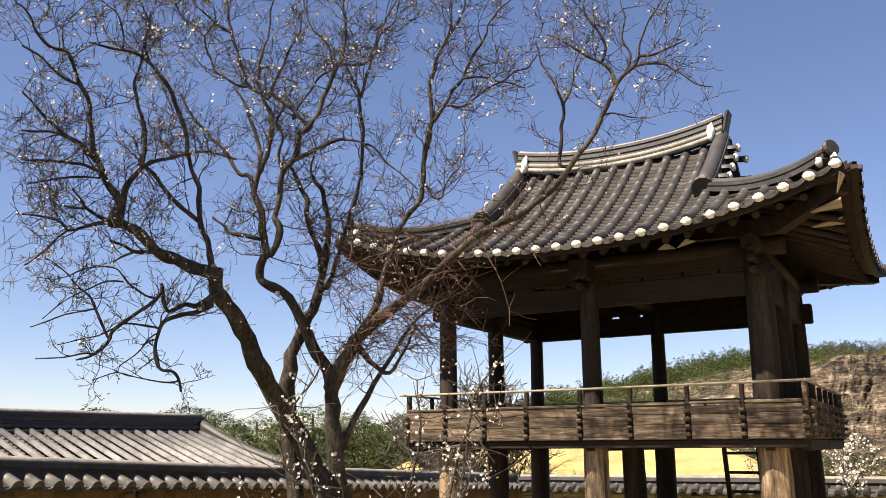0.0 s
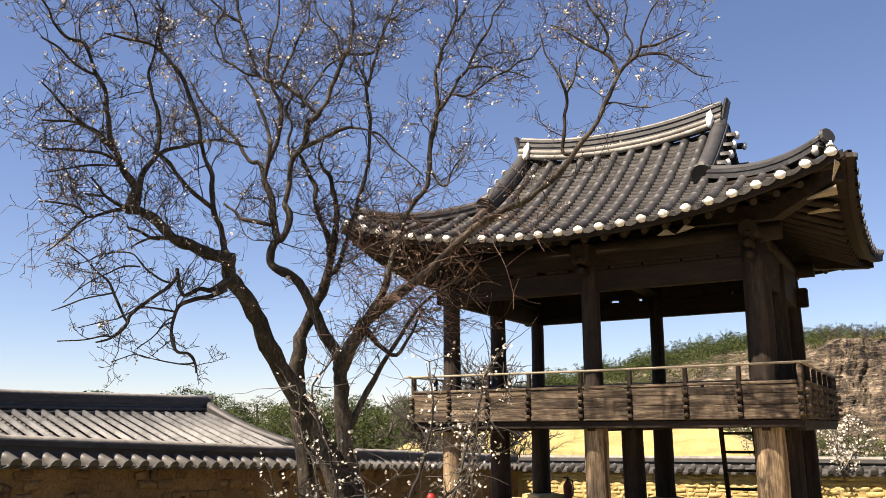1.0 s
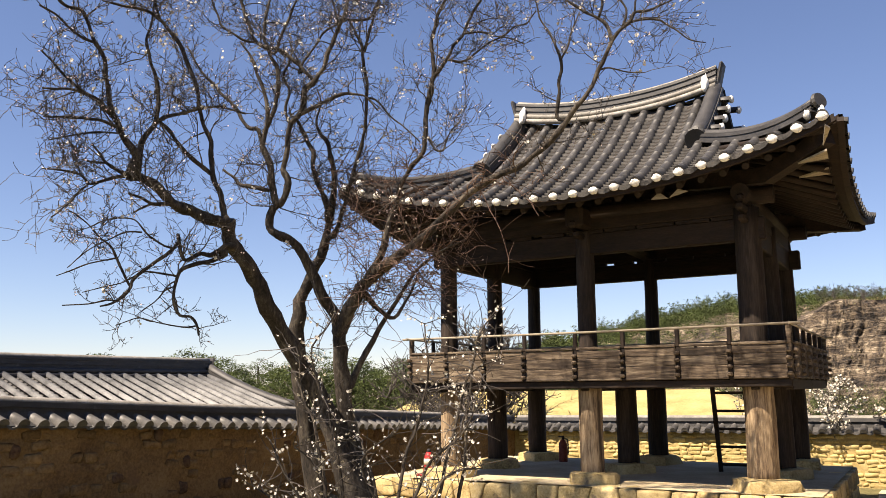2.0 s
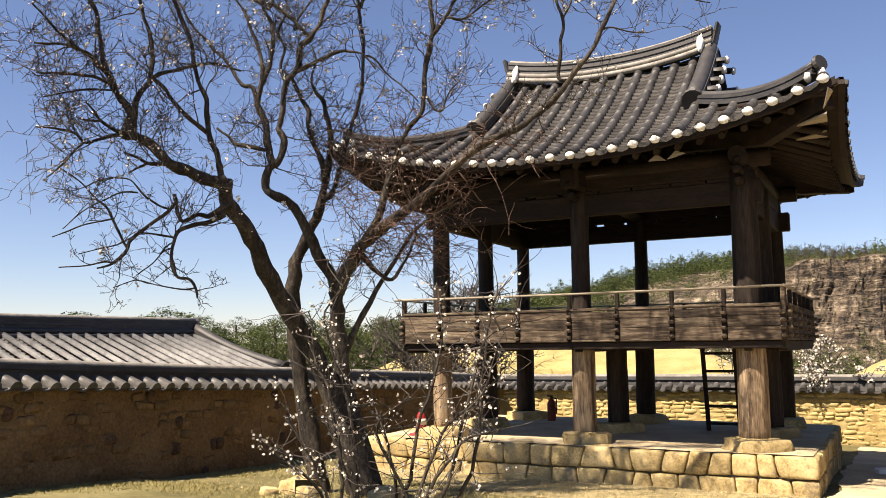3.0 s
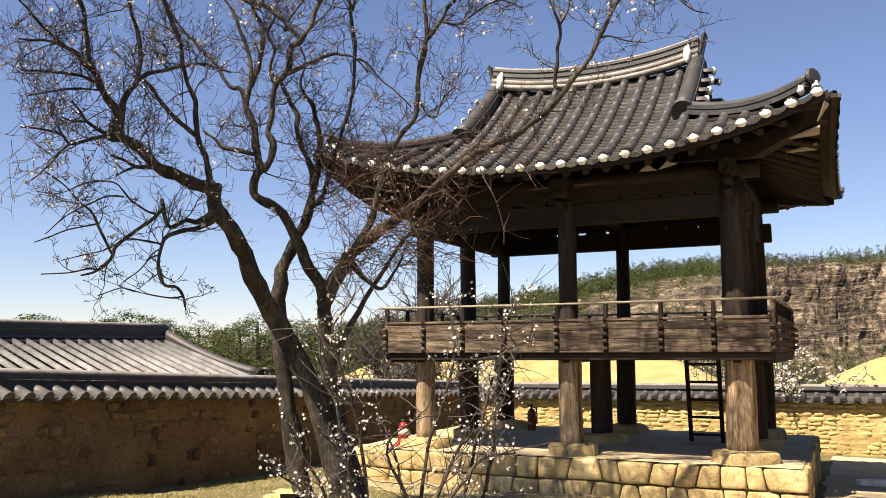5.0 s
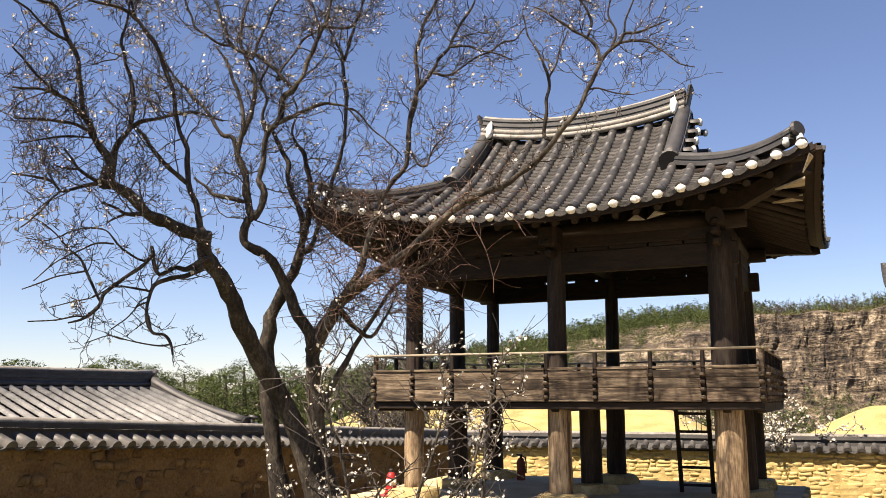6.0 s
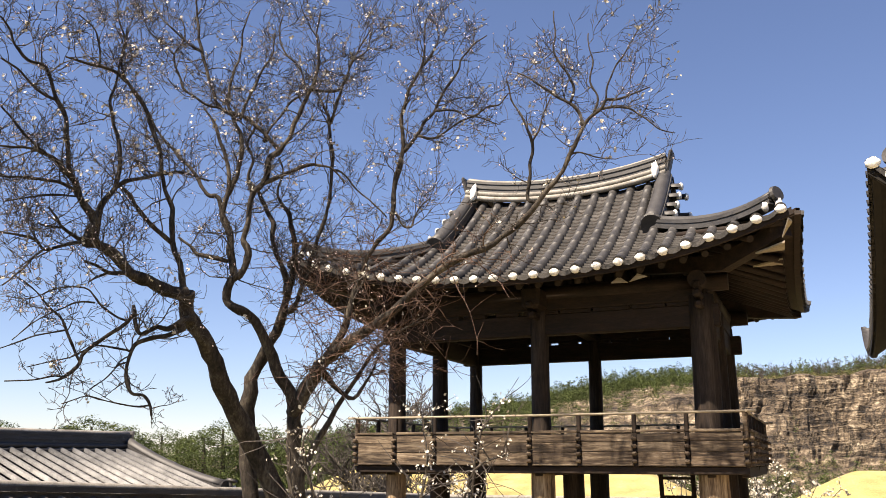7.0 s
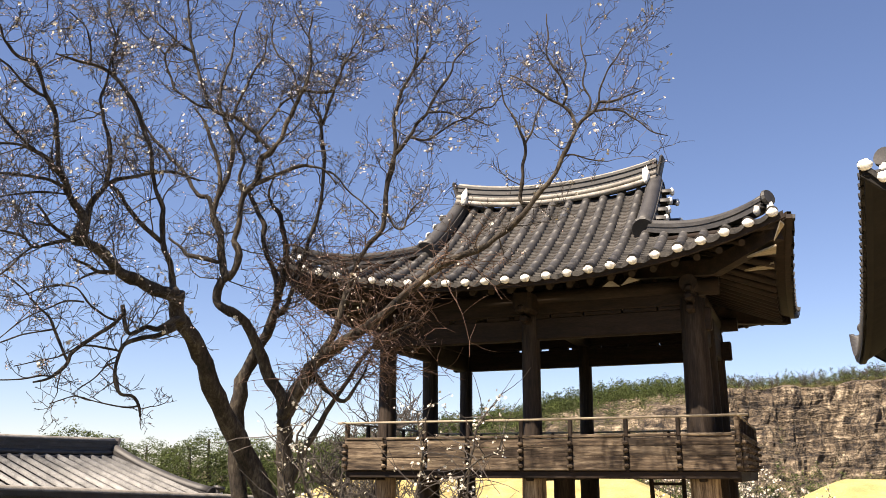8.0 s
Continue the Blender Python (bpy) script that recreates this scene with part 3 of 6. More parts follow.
            s = Shape().tube([(0, 0, 0), (0.03, 0, 0), (0.07, 0, 0)], [0.1, 0.12, 0.105], 14)
            part("ridge_end_tile", s, TILE, roof, m=frame_on(p + Vector((0, 0, 0.13)), p + Vector((0, 0, 0.13)) + dirp))
            for q in range(2):
                s = Shape().blob((0, 0, 0), (0.055, 0.075, 0.07), 0.2, 6, 8)
                pp = p + Vector((0, 0, -0.03 + 0.03 * q)) + base.to_3x3() @ Vector((sg * (-0.12 + 0.17 * q), fb * (0.03 if q != 2 else -0.15), 0))
                part("plaster_end", s, PLASTER, roof, smooth=True, m=Matrix.Translation(pp))
        # gable wall and the short tiles along its edge
        tri = Shape()
        n = 10
        top_row, low = [], []
        dg = k * (hx - gx)
        for j in range(-n, n + 1):
            y = (hy - dg) * j / n
            d = hy - abs(y)
            zz = surf("front", gx, d, -0.06).z
            top_row.append(base @ Vector((sg * gx, y, zz)))
            low.append(base @ Vector((sg * gx, y, surf("right", 0, hx - gx, -0.1).z)))
        tri.grid([low, top_row])
        tri.grid([[p - base.to_3x3() @ Vector((sg * 0.05, 0, 0)) for p in low], [p - base.to_3x3() @ Vector((sg * 0.05, 0, 0)) for p in top_row]], flip=True)
        part("gable_wall", tri, boards or EARTH, roof)
        for j in range(-4, 5):
            if j == 0:
                continue
            y = (hy - dg) * j / 4.6
            z = surf("front", gx, hy - abs(y), 0.1).z
            p = base @ Vector((sg * (rx + 0.02), y, z))
            q = base @ Vector((sg * (rx + 0.3), y, z - 0.03))
            part("edge_tile", half_tube(0.28, 0.075, 0.085), TILE, roof, m=frame_on(p, q), smooth=True)
            part("plaster_end", Shape().blob((0, 0, 0), (0.05, 0.07, 0.07), 0.1, 6, 8), PLASTER, roof, smooth=True, m=Matrix.Translation(q + Vector((0, 0, 0.03))))
    return roof, surf, top_of


def roof_bed(surf, top_of, hx, hy, side):
    """The boards under the tiles: an upper and a lower skin."""
    s = Shape()
    half = hx if side in ("front", "back") else hy
    cols = [half * (j / 20 - 1) for j in range(41)]
    up = [[surf(side, a, max(0.0, top_of(side, a)) * r / 8, 0.0) for a in cols] for r in range(9)]
    dn = [[p - Vector((0, 0, 0.09)) for p in row] for row in up]
    loop = up + dn[::-1] + [up[0]]
    s.grid(loop)
    return s


# ---- the pavilion ----
CX, CY = -4.2, 15.3
COLX, COLY = (-6.7, -4.21, -1.715), (13.54, 15.34, 17.2)
FLOOR = 2.17
podium_top = 0.6
pavilion = thing("pavilion", (CX, CY, podium_top), "two-storey open timber pavilion with a grey tiled roof", "pavilion")
roof, surf, top_of = tile_roof(pavilion, (CX, CY), 3.85, 3.0, 4.82, 0.62, 6.95, 1.83, 0.70, fine=("front",), caps=("front", "left", "back"), back_rise=0.48, cov=0.075, hip_in=0.2)


def round_post(x, y, z0, z1, r0, r1, name="post", mat=POST):
    pts, rad = [], []
    for j in range(9):
        u = j / 8
        pts.append((x + 0.012 * noise.noise((x, y, u * 2)), y + 0.012 * noise.noise((y, x, u * 2 + 5)), z0 + (z1 - z0) * u))
        rad.append((r0 + (r1 - r0) * u) * (1 + 0.03 * noise.noise((x * 3, y * 3, u * 4))))
    return part(name, Shape().tube(pts, rad, 16), mat, pavilion, smooth=True)


# upper and rear posts take the wood whose colour holds their shade
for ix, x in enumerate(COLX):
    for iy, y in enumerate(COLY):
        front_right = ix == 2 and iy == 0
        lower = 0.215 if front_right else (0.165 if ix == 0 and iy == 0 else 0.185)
        round_post(x, y, podium_top + 0.1, FLOOR - 0.02, lower, lower * 0.97, mat=POST if iy == 0 else SHADEPOST)
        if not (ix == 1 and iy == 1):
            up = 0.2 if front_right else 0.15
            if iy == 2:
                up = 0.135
            round_post(x, y, FLOOR, 4.6, up, up * 0.93, mat=SHADEPOST)
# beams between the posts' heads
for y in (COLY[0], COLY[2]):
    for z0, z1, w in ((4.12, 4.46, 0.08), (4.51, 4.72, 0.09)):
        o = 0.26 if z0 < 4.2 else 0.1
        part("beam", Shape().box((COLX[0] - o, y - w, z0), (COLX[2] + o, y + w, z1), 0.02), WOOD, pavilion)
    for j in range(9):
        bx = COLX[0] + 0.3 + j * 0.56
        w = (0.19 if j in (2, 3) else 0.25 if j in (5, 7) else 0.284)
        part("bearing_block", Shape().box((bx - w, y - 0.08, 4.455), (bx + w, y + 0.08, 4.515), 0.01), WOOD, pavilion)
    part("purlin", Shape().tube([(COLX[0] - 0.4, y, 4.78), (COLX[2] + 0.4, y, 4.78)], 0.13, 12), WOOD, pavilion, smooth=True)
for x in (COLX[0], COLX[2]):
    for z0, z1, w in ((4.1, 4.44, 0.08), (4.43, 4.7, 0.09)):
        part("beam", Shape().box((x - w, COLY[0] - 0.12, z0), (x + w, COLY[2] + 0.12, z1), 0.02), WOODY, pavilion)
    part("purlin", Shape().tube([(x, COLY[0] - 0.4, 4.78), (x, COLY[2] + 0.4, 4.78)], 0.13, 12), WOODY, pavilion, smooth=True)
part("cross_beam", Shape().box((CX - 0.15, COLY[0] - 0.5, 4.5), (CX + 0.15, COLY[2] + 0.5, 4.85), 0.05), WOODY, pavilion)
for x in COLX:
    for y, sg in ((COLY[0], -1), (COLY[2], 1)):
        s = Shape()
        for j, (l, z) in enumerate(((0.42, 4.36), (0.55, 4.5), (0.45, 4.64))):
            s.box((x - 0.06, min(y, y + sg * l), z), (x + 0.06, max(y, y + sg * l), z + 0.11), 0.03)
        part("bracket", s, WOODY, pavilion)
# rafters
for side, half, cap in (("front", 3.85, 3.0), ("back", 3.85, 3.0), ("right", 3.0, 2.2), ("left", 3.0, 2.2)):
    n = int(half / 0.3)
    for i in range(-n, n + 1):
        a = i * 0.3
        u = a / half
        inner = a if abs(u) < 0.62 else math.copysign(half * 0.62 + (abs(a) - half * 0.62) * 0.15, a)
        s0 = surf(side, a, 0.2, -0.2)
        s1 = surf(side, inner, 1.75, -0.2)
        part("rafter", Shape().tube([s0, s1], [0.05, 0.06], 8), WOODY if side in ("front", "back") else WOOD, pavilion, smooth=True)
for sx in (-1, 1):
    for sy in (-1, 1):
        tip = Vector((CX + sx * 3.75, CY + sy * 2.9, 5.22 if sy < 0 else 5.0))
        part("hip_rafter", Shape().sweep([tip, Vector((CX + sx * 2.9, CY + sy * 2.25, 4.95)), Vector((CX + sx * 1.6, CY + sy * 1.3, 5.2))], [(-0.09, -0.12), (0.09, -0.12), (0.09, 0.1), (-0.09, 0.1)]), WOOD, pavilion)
# pale wedge boards under the eaves by the front corner
for wedge in (
        ((-0.47, 12.32, 5.00), (-0.49, 12.70, 4.98), (-0.86, 12.65, 4.95)),
        ((-0.53, 13.13, 4.95), (-0.54, 13.44, 4.94), (-0.94, 13.37, 4.92)),
        ((-0.39, 11.38, 5.06), (-0.35, 11.53, 5.06), (-0.49, 12.07, 5.00)),
        ((-2.85, 12.62, 4.70), (-2.73, 12.62, 4.79), (-2.60, 12.62, 4.69)),
        ((-2.58, 12.62, 4.70), (-2.46, 12.62, 4.81), (-2.32, 12.62, 4.76)),
):
    p = [Vector(q) for q in wedge]
    thick = (p[1] - p[0]).cross(p[2] - p[0]).normalized() * 0.025
    s = Shape()
    s.v.extend(tuple(q) for q in p)
    s.v.extend(tuple(q + thick) for q in p)
    s.f.extend([(0, 2, 1), (3, 4, 5), (0, 1, 4, 3), (1, 2, 5, 4), (2, 0, 3, 5)])
    part("corner_board", s, RAIL, pavilion, "pale new wedge board under the eave")
# floor
X0, X1, Y0, Y1 = -7.24, -1.2, 13.16, 17.5
for y in (Y0 + 0.06, COLY[1], Y1 - 0.06):
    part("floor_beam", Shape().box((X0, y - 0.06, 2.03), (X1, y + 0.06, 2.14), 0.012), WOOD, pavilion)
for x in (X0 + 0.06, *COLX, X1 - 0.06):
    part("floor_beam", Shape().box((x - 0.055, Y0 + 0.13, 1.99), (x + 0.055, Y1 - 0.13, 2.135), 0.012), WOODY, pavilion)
yy = Y0 + 0.01
while yy < Y1 - 0.1:
    w = random.uniform(0.2, 0.3)
    part("floor_plank", Shape().box((X0 + 0.02, yy, 2.14), (X1 - 0.02, min(yy + w, Y1) - 0.008, 2.17 + random.uniform(-0.003, 0.003)), 0.006), BOARD, pavilion)
    yy += w


# railings: boards between notched posts, and a thin handrail
def railing(p, q, marks, name_label, slim=0.0):
    p, q = Vector((*p, 0)), Vector((*q, 0))
    along = (q - p).normalized()
    length = (q - p).length
    ang = math.degrees(math.atan2(along.y, along.x))
    M = Matrix.Translation((p.x, p.y, 0)) @ pose(0, 0, 0, 0, 0, ang)
    rail = part("railing", Shape().tube([M @ Vector((-0.16, 0.0, 2.885)), M @ Vector((length * 0.5, 0.005, 2.875)), M @ Vector((length + 0.16, 0, 2.885))], 0.018, 8), RAIL, pavilion, "thin bleached handrail", smooth=True)
    for a, b in zip(marks, marks[1:]):
        z = 2.165
        for h in (0.17, 0.15, 0.12):
            hh = h + random.uniform(-0.012, 0.012)
            s = Shape().box((a + 0.035, -0.018, z), (b - 0.035, 0.018, z + hh - 0.004), 0.005, M, 0.002)
            part("board", s, BOARD, rail)
            z += hh
        part("panel_top", Shape().box((a + 0.03, -0.035, 2.61), (b - 0.03, 0.03, 2.65), 0.008, M), BOARD, rail, "pale top strip")
        part("panel_foot", Shape().box((a + 0.03, -0.03, 2.145), (b - 0.03, 0.03, 2.17), 0.006, M), BOARD, rail)
    for i, a in enumerate(marks):
        edge = i in (0, len(marks) - 1)
        s = Shape().box((a - 0.032, 0.0, 2.13), (a + 0.032, 0.07, 2.62), 0.008, M)
        s.box((a - 0.03, -0.01, 2.61), (a + 0.03, 0.05, 2.87), 0.012, M)
        baluster = part("baluster", s, WOOD if not edge else BOARD, rail, "dark upright with stacked notches")
        for j in range(4):
            z = 2.18 + j * 0.105
            part("notch_block", Shape().box((a - 0.045, -0.075, z), (a + 0.03, 0.0, z + 0.058), 0.018, M), BOARD, baluster)


front_marks = [0.0, 0.70, 1.39, 2.10, 2.95, 3.70, 4.51, 5.24, 6.02]
railing((X0 + 0.01, Y0 - 0.02), (X1 - 0.01, Y0 - 0.02), front_marks, "front")
side_marks = [0.03 + 4.26 * i / 6 for i in range(7)]
railing((X1 + 0.02, Y0 + 0.04), (X1 + 0.02, Y1), side_marks, "side")
railing((X1 - 0.01, Y1 + 0.02), (X0 + 0.01, Y1 + 0.02), [0.02 + 6.0 * i / 8 for i in range(9)], "back")
railing((X0 - 0.02, Y1), (X0 - 0.02, Y0 + 0.04), side_marks, "side")

# ---- podium of stone blocks ----
PX0, PX1, PY0, PY1 = -7.9, -0.86, 12.98, 18.0
podium = thing("stone_podium", (CX, CY, 0.05), "low podium of rough yellowish stone blocks with an earthen top", "podium")
s = Shape()
nx, ny = 36, 26
s.grid([[(PX0 + 0.1 + (PX1 - PX0 - 0.17) * i / nx, PY0 + 0.07 + (PY1 - PY0 - 0.15) * j / ny, podium_top + 0.012 + 0.01 * noise.noise((i * 0.5, j * 0.5, 1))) for i in range(nx + 1)] for j in range(ny + 1)])
s.box((PX0 + 0.12, PY0 + 0.15, -0.2), (PX1 - 0.12, PY1 - 0.15, podium_top - 0.03))
part("podium_top", s, SLAB, podium, "trodden sandy earth", smooth=False)


def rough_stone(w, h, d, rnd, lim=0.78):
    """A worn block: a bent grid of points on a box, rounded off."""
    s = Shape()
    n = 5
    for face in range(5):
        rows = []
        for i in range(n):
            row = []
            for j in range(n):
                u, v = 2 * i / (n - 1) - 1, 2 * j / (n - 1) - 1
                p = ((u, -1, v), (u, v, 1), (1, u, v), (-1, -u, v), (-u, v, -1))[face]
                q = Vector(p)
                c = Vector((max(-lim, min(lim, q.x)), max(-lim, min(lim, q.y)), max(-lim, min(lim, q.z))))
                o = q - c
                q = c + (o.normalized() * (1 - lim) if o.length > 1e-6 else o)
                k = 1 + 0.16 * noise.noise(Vector((q.x * 1.3 + rnd, q.y * 1.3, q.z * 1.3)))
                row.append((q.x * w / 2 * k, q.y * d / 2 * k, q.z * h / 2 * k))
            rows.append(row)
        s.grid(rows, flip=(face in (1, 4)))
    return s


def fitted_stone(corners, rnd):
    """A stone dressed to fit between its neighbours. corners: (along, up), four, anticlockwise; its face looks along -y."""
    c = [sum(q[k] for q in corners) / 4 for k in (0, 1)]
    ring = []
    for i in range(4):
        p, q = corners[i], corners[(i + 1) % 4]
        for k in range(4):
            t = k / 4
            x, z = p[0] + (q[0] - p[0]) * t, p[1] + (q[1] - p[1]) * t
            pull = (0.06 if k == 0 else 0.0) + rnd.uniform(0.0, 0.02)
            ring.append((x + (c[0] - x) * pull, z + (c[1] - z) * pull))
    seed = rnd.uniform(0, 90)
    rows = []
    for inset, y in ((0.0, 0.34), (0.0, 0.04), (0.006, 0.014), (0.018, 0.002), (0.06, -0.004)):
        row = []
        for x, z in ring:
            dx, dz = c[0] - x, c[1] - z
            k = min(0.8, inset / max(0.02, math.hypot(dx, dz)))
            bulge = 0.022 * noise.noise(Vector((x * 5 + seed, z * 5, seed))) if y < 0.04 else 0.0
            row.append((x + dx * k - c[0], y + bulge, z + dz * k - c[1]))
        rows.append(row)
    s = Shape()
    base, n = s.grid(rows, closed=True)
    s.v.append((0, -0.006 + 0.02 * noise.noise(Vector((seed, 1, 2))), 0))
    last = base + 4 * n
    for j in range(n):
        s.f.append((last + j, last + (j + 1) % n, len(s.v) - 1))
    return s, c


def stone_face(p, q, low, parent, seed):
    """Two uneven courses of fitted stones from p to q; the face looks to the right of that way."""
    rnd = random.Random(seed)
    p, q = Vector((*p, 0)), Vector((*q, 0))
    length = (q - p).length
    ang = math.degrees(math.atan2(q.y - p.y, q.x - p.x))
    M = Matrix.Translation(p) @ pose(0, 0, 0, 0, 0, ang)

    def joint(d):
        return 0.3 + 0.05 * noise.noise((d * 1.6, seed, 0)) + 0.03 * noise.noise((d * 4, seed, 7))
    for lo, hi, level in ((0.26, 0.5, 0), (0.22, 0.5, 1)):
        cuts = [0.0]
        while cuts[-1] < length - hi * 1.3:
            cuts.append(cuts[-1] + rnd.uniform(lo, hi))
        cuts.append(length)
        slant = [0.0] + [rnd.uniform(-0.05, 0.05) for k in cuts[1:-1]] + [0.0]
        for k in range(len(cuts) - 1):
            (a, b), (sa, sb), g = cuts[k:k + 2], slant[k:k + 2], 0.004
            if level == 0:
                z = (low, low, joint(b) - g, joint(a) - g)
            else:
                top = podium_top + rnd.uniform(-0.012, 0.014)
                z = (joint(a) + g, joint(b) + g, top, top + rnd.uniform(-0.01, 0.01))
            sh, c = fitted_stone([(a + g - sa, z[0]), (b - g - sb, z[1]), (b - g + sb, z[2]), (a + g + sa, z[3])], rnd)
            part("stone", sh.mesh("stone", STONE, True, True), STONE, parent, m=M @ Matrix.Translation((c[0], rnd.uniform(-0.012, 0.014), c[1])) @ pose(0, 0, 0, rnd.uniform(-1.5, 1.5), 0, rnd.uniform(-1.2, 1.2)))


stone_face((PX0, PY0), (PX1, PY0), -0.06, podium, 12)
stone_face((PX1, PY0 + 0.06), (PX1, PY1), -0.15, podium, 22)
stone_face((PX1, PY1), (PX0, PY1), -0.25, podium, 42)
stone_face((PX0, PY1), (PX0, PY0 + 0.06), -0.15, podium, 32)
for ix, x in enumerate(COLX):
    for iy, y in enumerate(COLY):
        w = 0.84 if ix == 2 and iy == 0 else 0.74
        ob = new("base_stone", rough_stone(w, 0.3, w * 0.85, x * 3 + y, 0.62).mesh("base_stone", STONE, True))
        ob.matrix_basis = Matrix.Translation((x + 0.02, y - 0.02, podium_top + 0.03)) @ pose(0, 0, 0, 0, 0, 17 * ix + 31 * iy)
        tagged(ob, "rough rounded foundation stone under a timber post", "foundation stone", "foundation stones")


# ---- small things on the podium ----
def traffic_cone(x, y, z):
    r = thing("traffic_cone", (x, y, z), "small red plastic traffic cone with a pale band", "traffic cone")
    part("base", Shape().box((x - 0.16, y - 0.16, z), (x + 0.16, y + 0.16, z + 0.05), 0.02), RED, r)
    part("cone", Shape().tube([(x, y, z + 0.05), (x, y, z + 0.09), (x, y, z + 0.2), (x, y, z + 0.34), (x, y, z + 0.4)], [0.12, 0.1, 0.085, 0.075, 0.04], 18), RED, r, smooth=True)
    part("band", Shape().tube([(x, y, z + 0.19), (x, y, z + 0.29)], [0.092, 0.086], 18), BAND, r, "pale reflective band", smooth=True)
    part("cap", Shape().tube([(x, y, z + 0.4), (x, y, z + 0.43), (x, y, z + 0.45)], [0.035, 0.04, 0.02], 12), BLACK, r, "black knob")


traffic_cone(-7.1, 13.5, podium_top)


def extinguisher(x, y, z):
    r = thing("fire_extinguisher", (x, y, z), "dark red fire extinguisher standing on the podium", "fire extinguisher")
    part("cylinder", Shape().tube([(x, y, z), (x, y, z + 0.02), (x, y, z + 0.36), (x, y, z + 0.42), (x, y, z + 0.44)], [0.08, 0.085, 0.085, 0.05, 0.03], 16), CLAY, r, smooth=True)
    part("valve", Shape().tube([(x, y, z + 0.44), (x, y, z + 0.5)], 0.025, 10), BLACK, r)
    part("lever", Shape().box((x - 0.09, y - 0.012, z + 0.48), (x + 0.03, y + 0.012, z + 0.51), 0.004), BLACK, r)
    part("hose", Shape().tube([(x + 0.02, y, z + 0.47), (x + 0.1, y, z + 0.44), (x + 0.11, y, z + 0.3), (x + 0.1, y, z + 0.15)], 0.014, 8), BLACK, r)


extinguisher(-6.05, 16.95, podium_top)

ladder = thing("ladder", (-2.5, 15.9, podium_top), "dark wooden ladder leaning up to the pavilion floor", "ladder")
for off in (0.0, 0.52):
    a, b = Vector((-2.83 + off, 16.05, podium_top)), Vector((-2.78 + off, 15.5, 2.1))
    part("side_rail", Shape().sweep([a, b], [(-0.035, -0.03), (0.035, -0.03), (0.035, 0.03), (-0.035, 0.03)]), WOOD, ladder)
for j in range(5):
    u = (j + 0.45) / 5
    y, z = 16.05 - 0.55 * u, podium_top + 1.5 * u
    part("rung", Shape().box((-2.8 + 0.05 * u, y - 0.03, z - 0.02), (-2.28 + 0.05 * u, y + 0.03, z + 0.025), 0.008), WOOD, ladder)

# ---- houses round the yard ----
house = thing("tiled_house", (-15, 9, 0.3), "low house with a pale grey tiled roof behind the wall", "house")

# sun glint is coloured in: pale covers over darker pans
tile_roof(house, (-14.5, 8.65), 7.3, 2.8, 1.25, 0.25, 2.44, 7.05, 0.7, turn=90, fine=(), pitch=0.3, tile=PALETILE, seg=3.0, foot=TILE, cov=0.07, sweep=0.03, cap_mat=LIGHTTILE)
for (x0, y0), (x1, y1) in (((-16.3, 1.8), (-16.1, 15.4)), ((-12.9, 1.8), (-12.7, 15.4)), ((-16.1, 1.8), (-12.9, 2.0)), ((-16.1, 15.2), (-12.9, 15.4))):
    part("wall", Shape().box((x0, y0, -0.3), (x1, y1, 1.75), 0.02), EARTH, house)

hall = thing("side_hall", (3.4, 16.7, 0.0), "dark timber hall with deep grey tiled eaves and white tile ends", "hall")
# the roof boards are coloured black for the shade beneath them
tile_roof(hall, (3.44, 16.71), 6.5, 2.73, 4.14, 1.13, 6.65, 4.4, 0.8, fine=(), turn=88.06, pitch=0.17, cov=0.06, flare=0.0, caps=("left",), boards=EAVESHADE, hip_in=0.3, reach=0.03, hip_mat=PALETILE)
for x in (2.5, 4.3):
    for y in (12.3, 15.0, 17.7, 20.4):
        part("post", Shape().tube([(x, y, -0.2), (x, y, 4.3)], [0.17, 0.15], 12), POST, hall, smooth=True)
part("wall", Shape().box((4.25, 12.5, 0.0), (4.35, 20.2, 3.9), 0.02), EARTH, hall)
for x in (2.5, 4.3):
    part("beam", Shape().box((x - 0.1, 11.9, 3.85), (x + 0.1, 20.8, 4.13), 0.03), WOODY, hall)
for y in (12.3, 20.4):
    part("beam", Shape().box((2.1, y - 0.1, 3.8), (4.7, y + 0.1, 4.08), 0.03), WOOD, hall)


def thatched_house(x, y, hx, hy, ridge, z0, z1):
    r = thing("thatched_house", (x, y, -0.8), "cottage with a smooth pale yellow straw roof beyond the wall", "house", "thatched cottages")
    s = Shape()
    rows = []
    for j in range(13):
        u = j / 12
        k = 1 - u
        z = z0 + (z1 - z0) * (1 - (1 - u) ** 1.25)
        row = []
        for i in range(40):
            a = math.tau * i / 40
            ca, sa2 = math.cos(a), math.sin(a)
            ex = math.copysign(abs(ca) ** 0.45, ca) * (ridge + (hx - ridge) * k)
            ey = math.copysign(abs(sa2) ** 0.45, sa2) * (hy * k + 0.05)
            row.append((x + ex, y + ey, z + 0.03 * noise.noise((ex, ey, j))))
        rows.append(row)
    rows.insert(0, [(x + (p[0] - x) * 0.97, y + (p[1] - y) * 0.97, p[2] - 0.22) for p in rows[0]])
    base, n = s.grid(rows, closed=True)
    s.f.append(tuple(range(base + 13 * n, base + 14 * n)))
    part("thatched_roof", s, THATCH, r, smooth=True)
    part("wall", Shape().box((x - hx + 0.8, y - hy + 0.7, -1.2), (x + hx - 0.8, y + hy - 0.7, z0 + 0.05), 0.03), EARTH, r)


thatched_house(-11.2, 30.2, 7.6, 3.2, 5.2, 0.75, 1.97)
thatched_house(1.6, 31.0, 3.6, 3.4, 0.9, 0.55, 1.93)


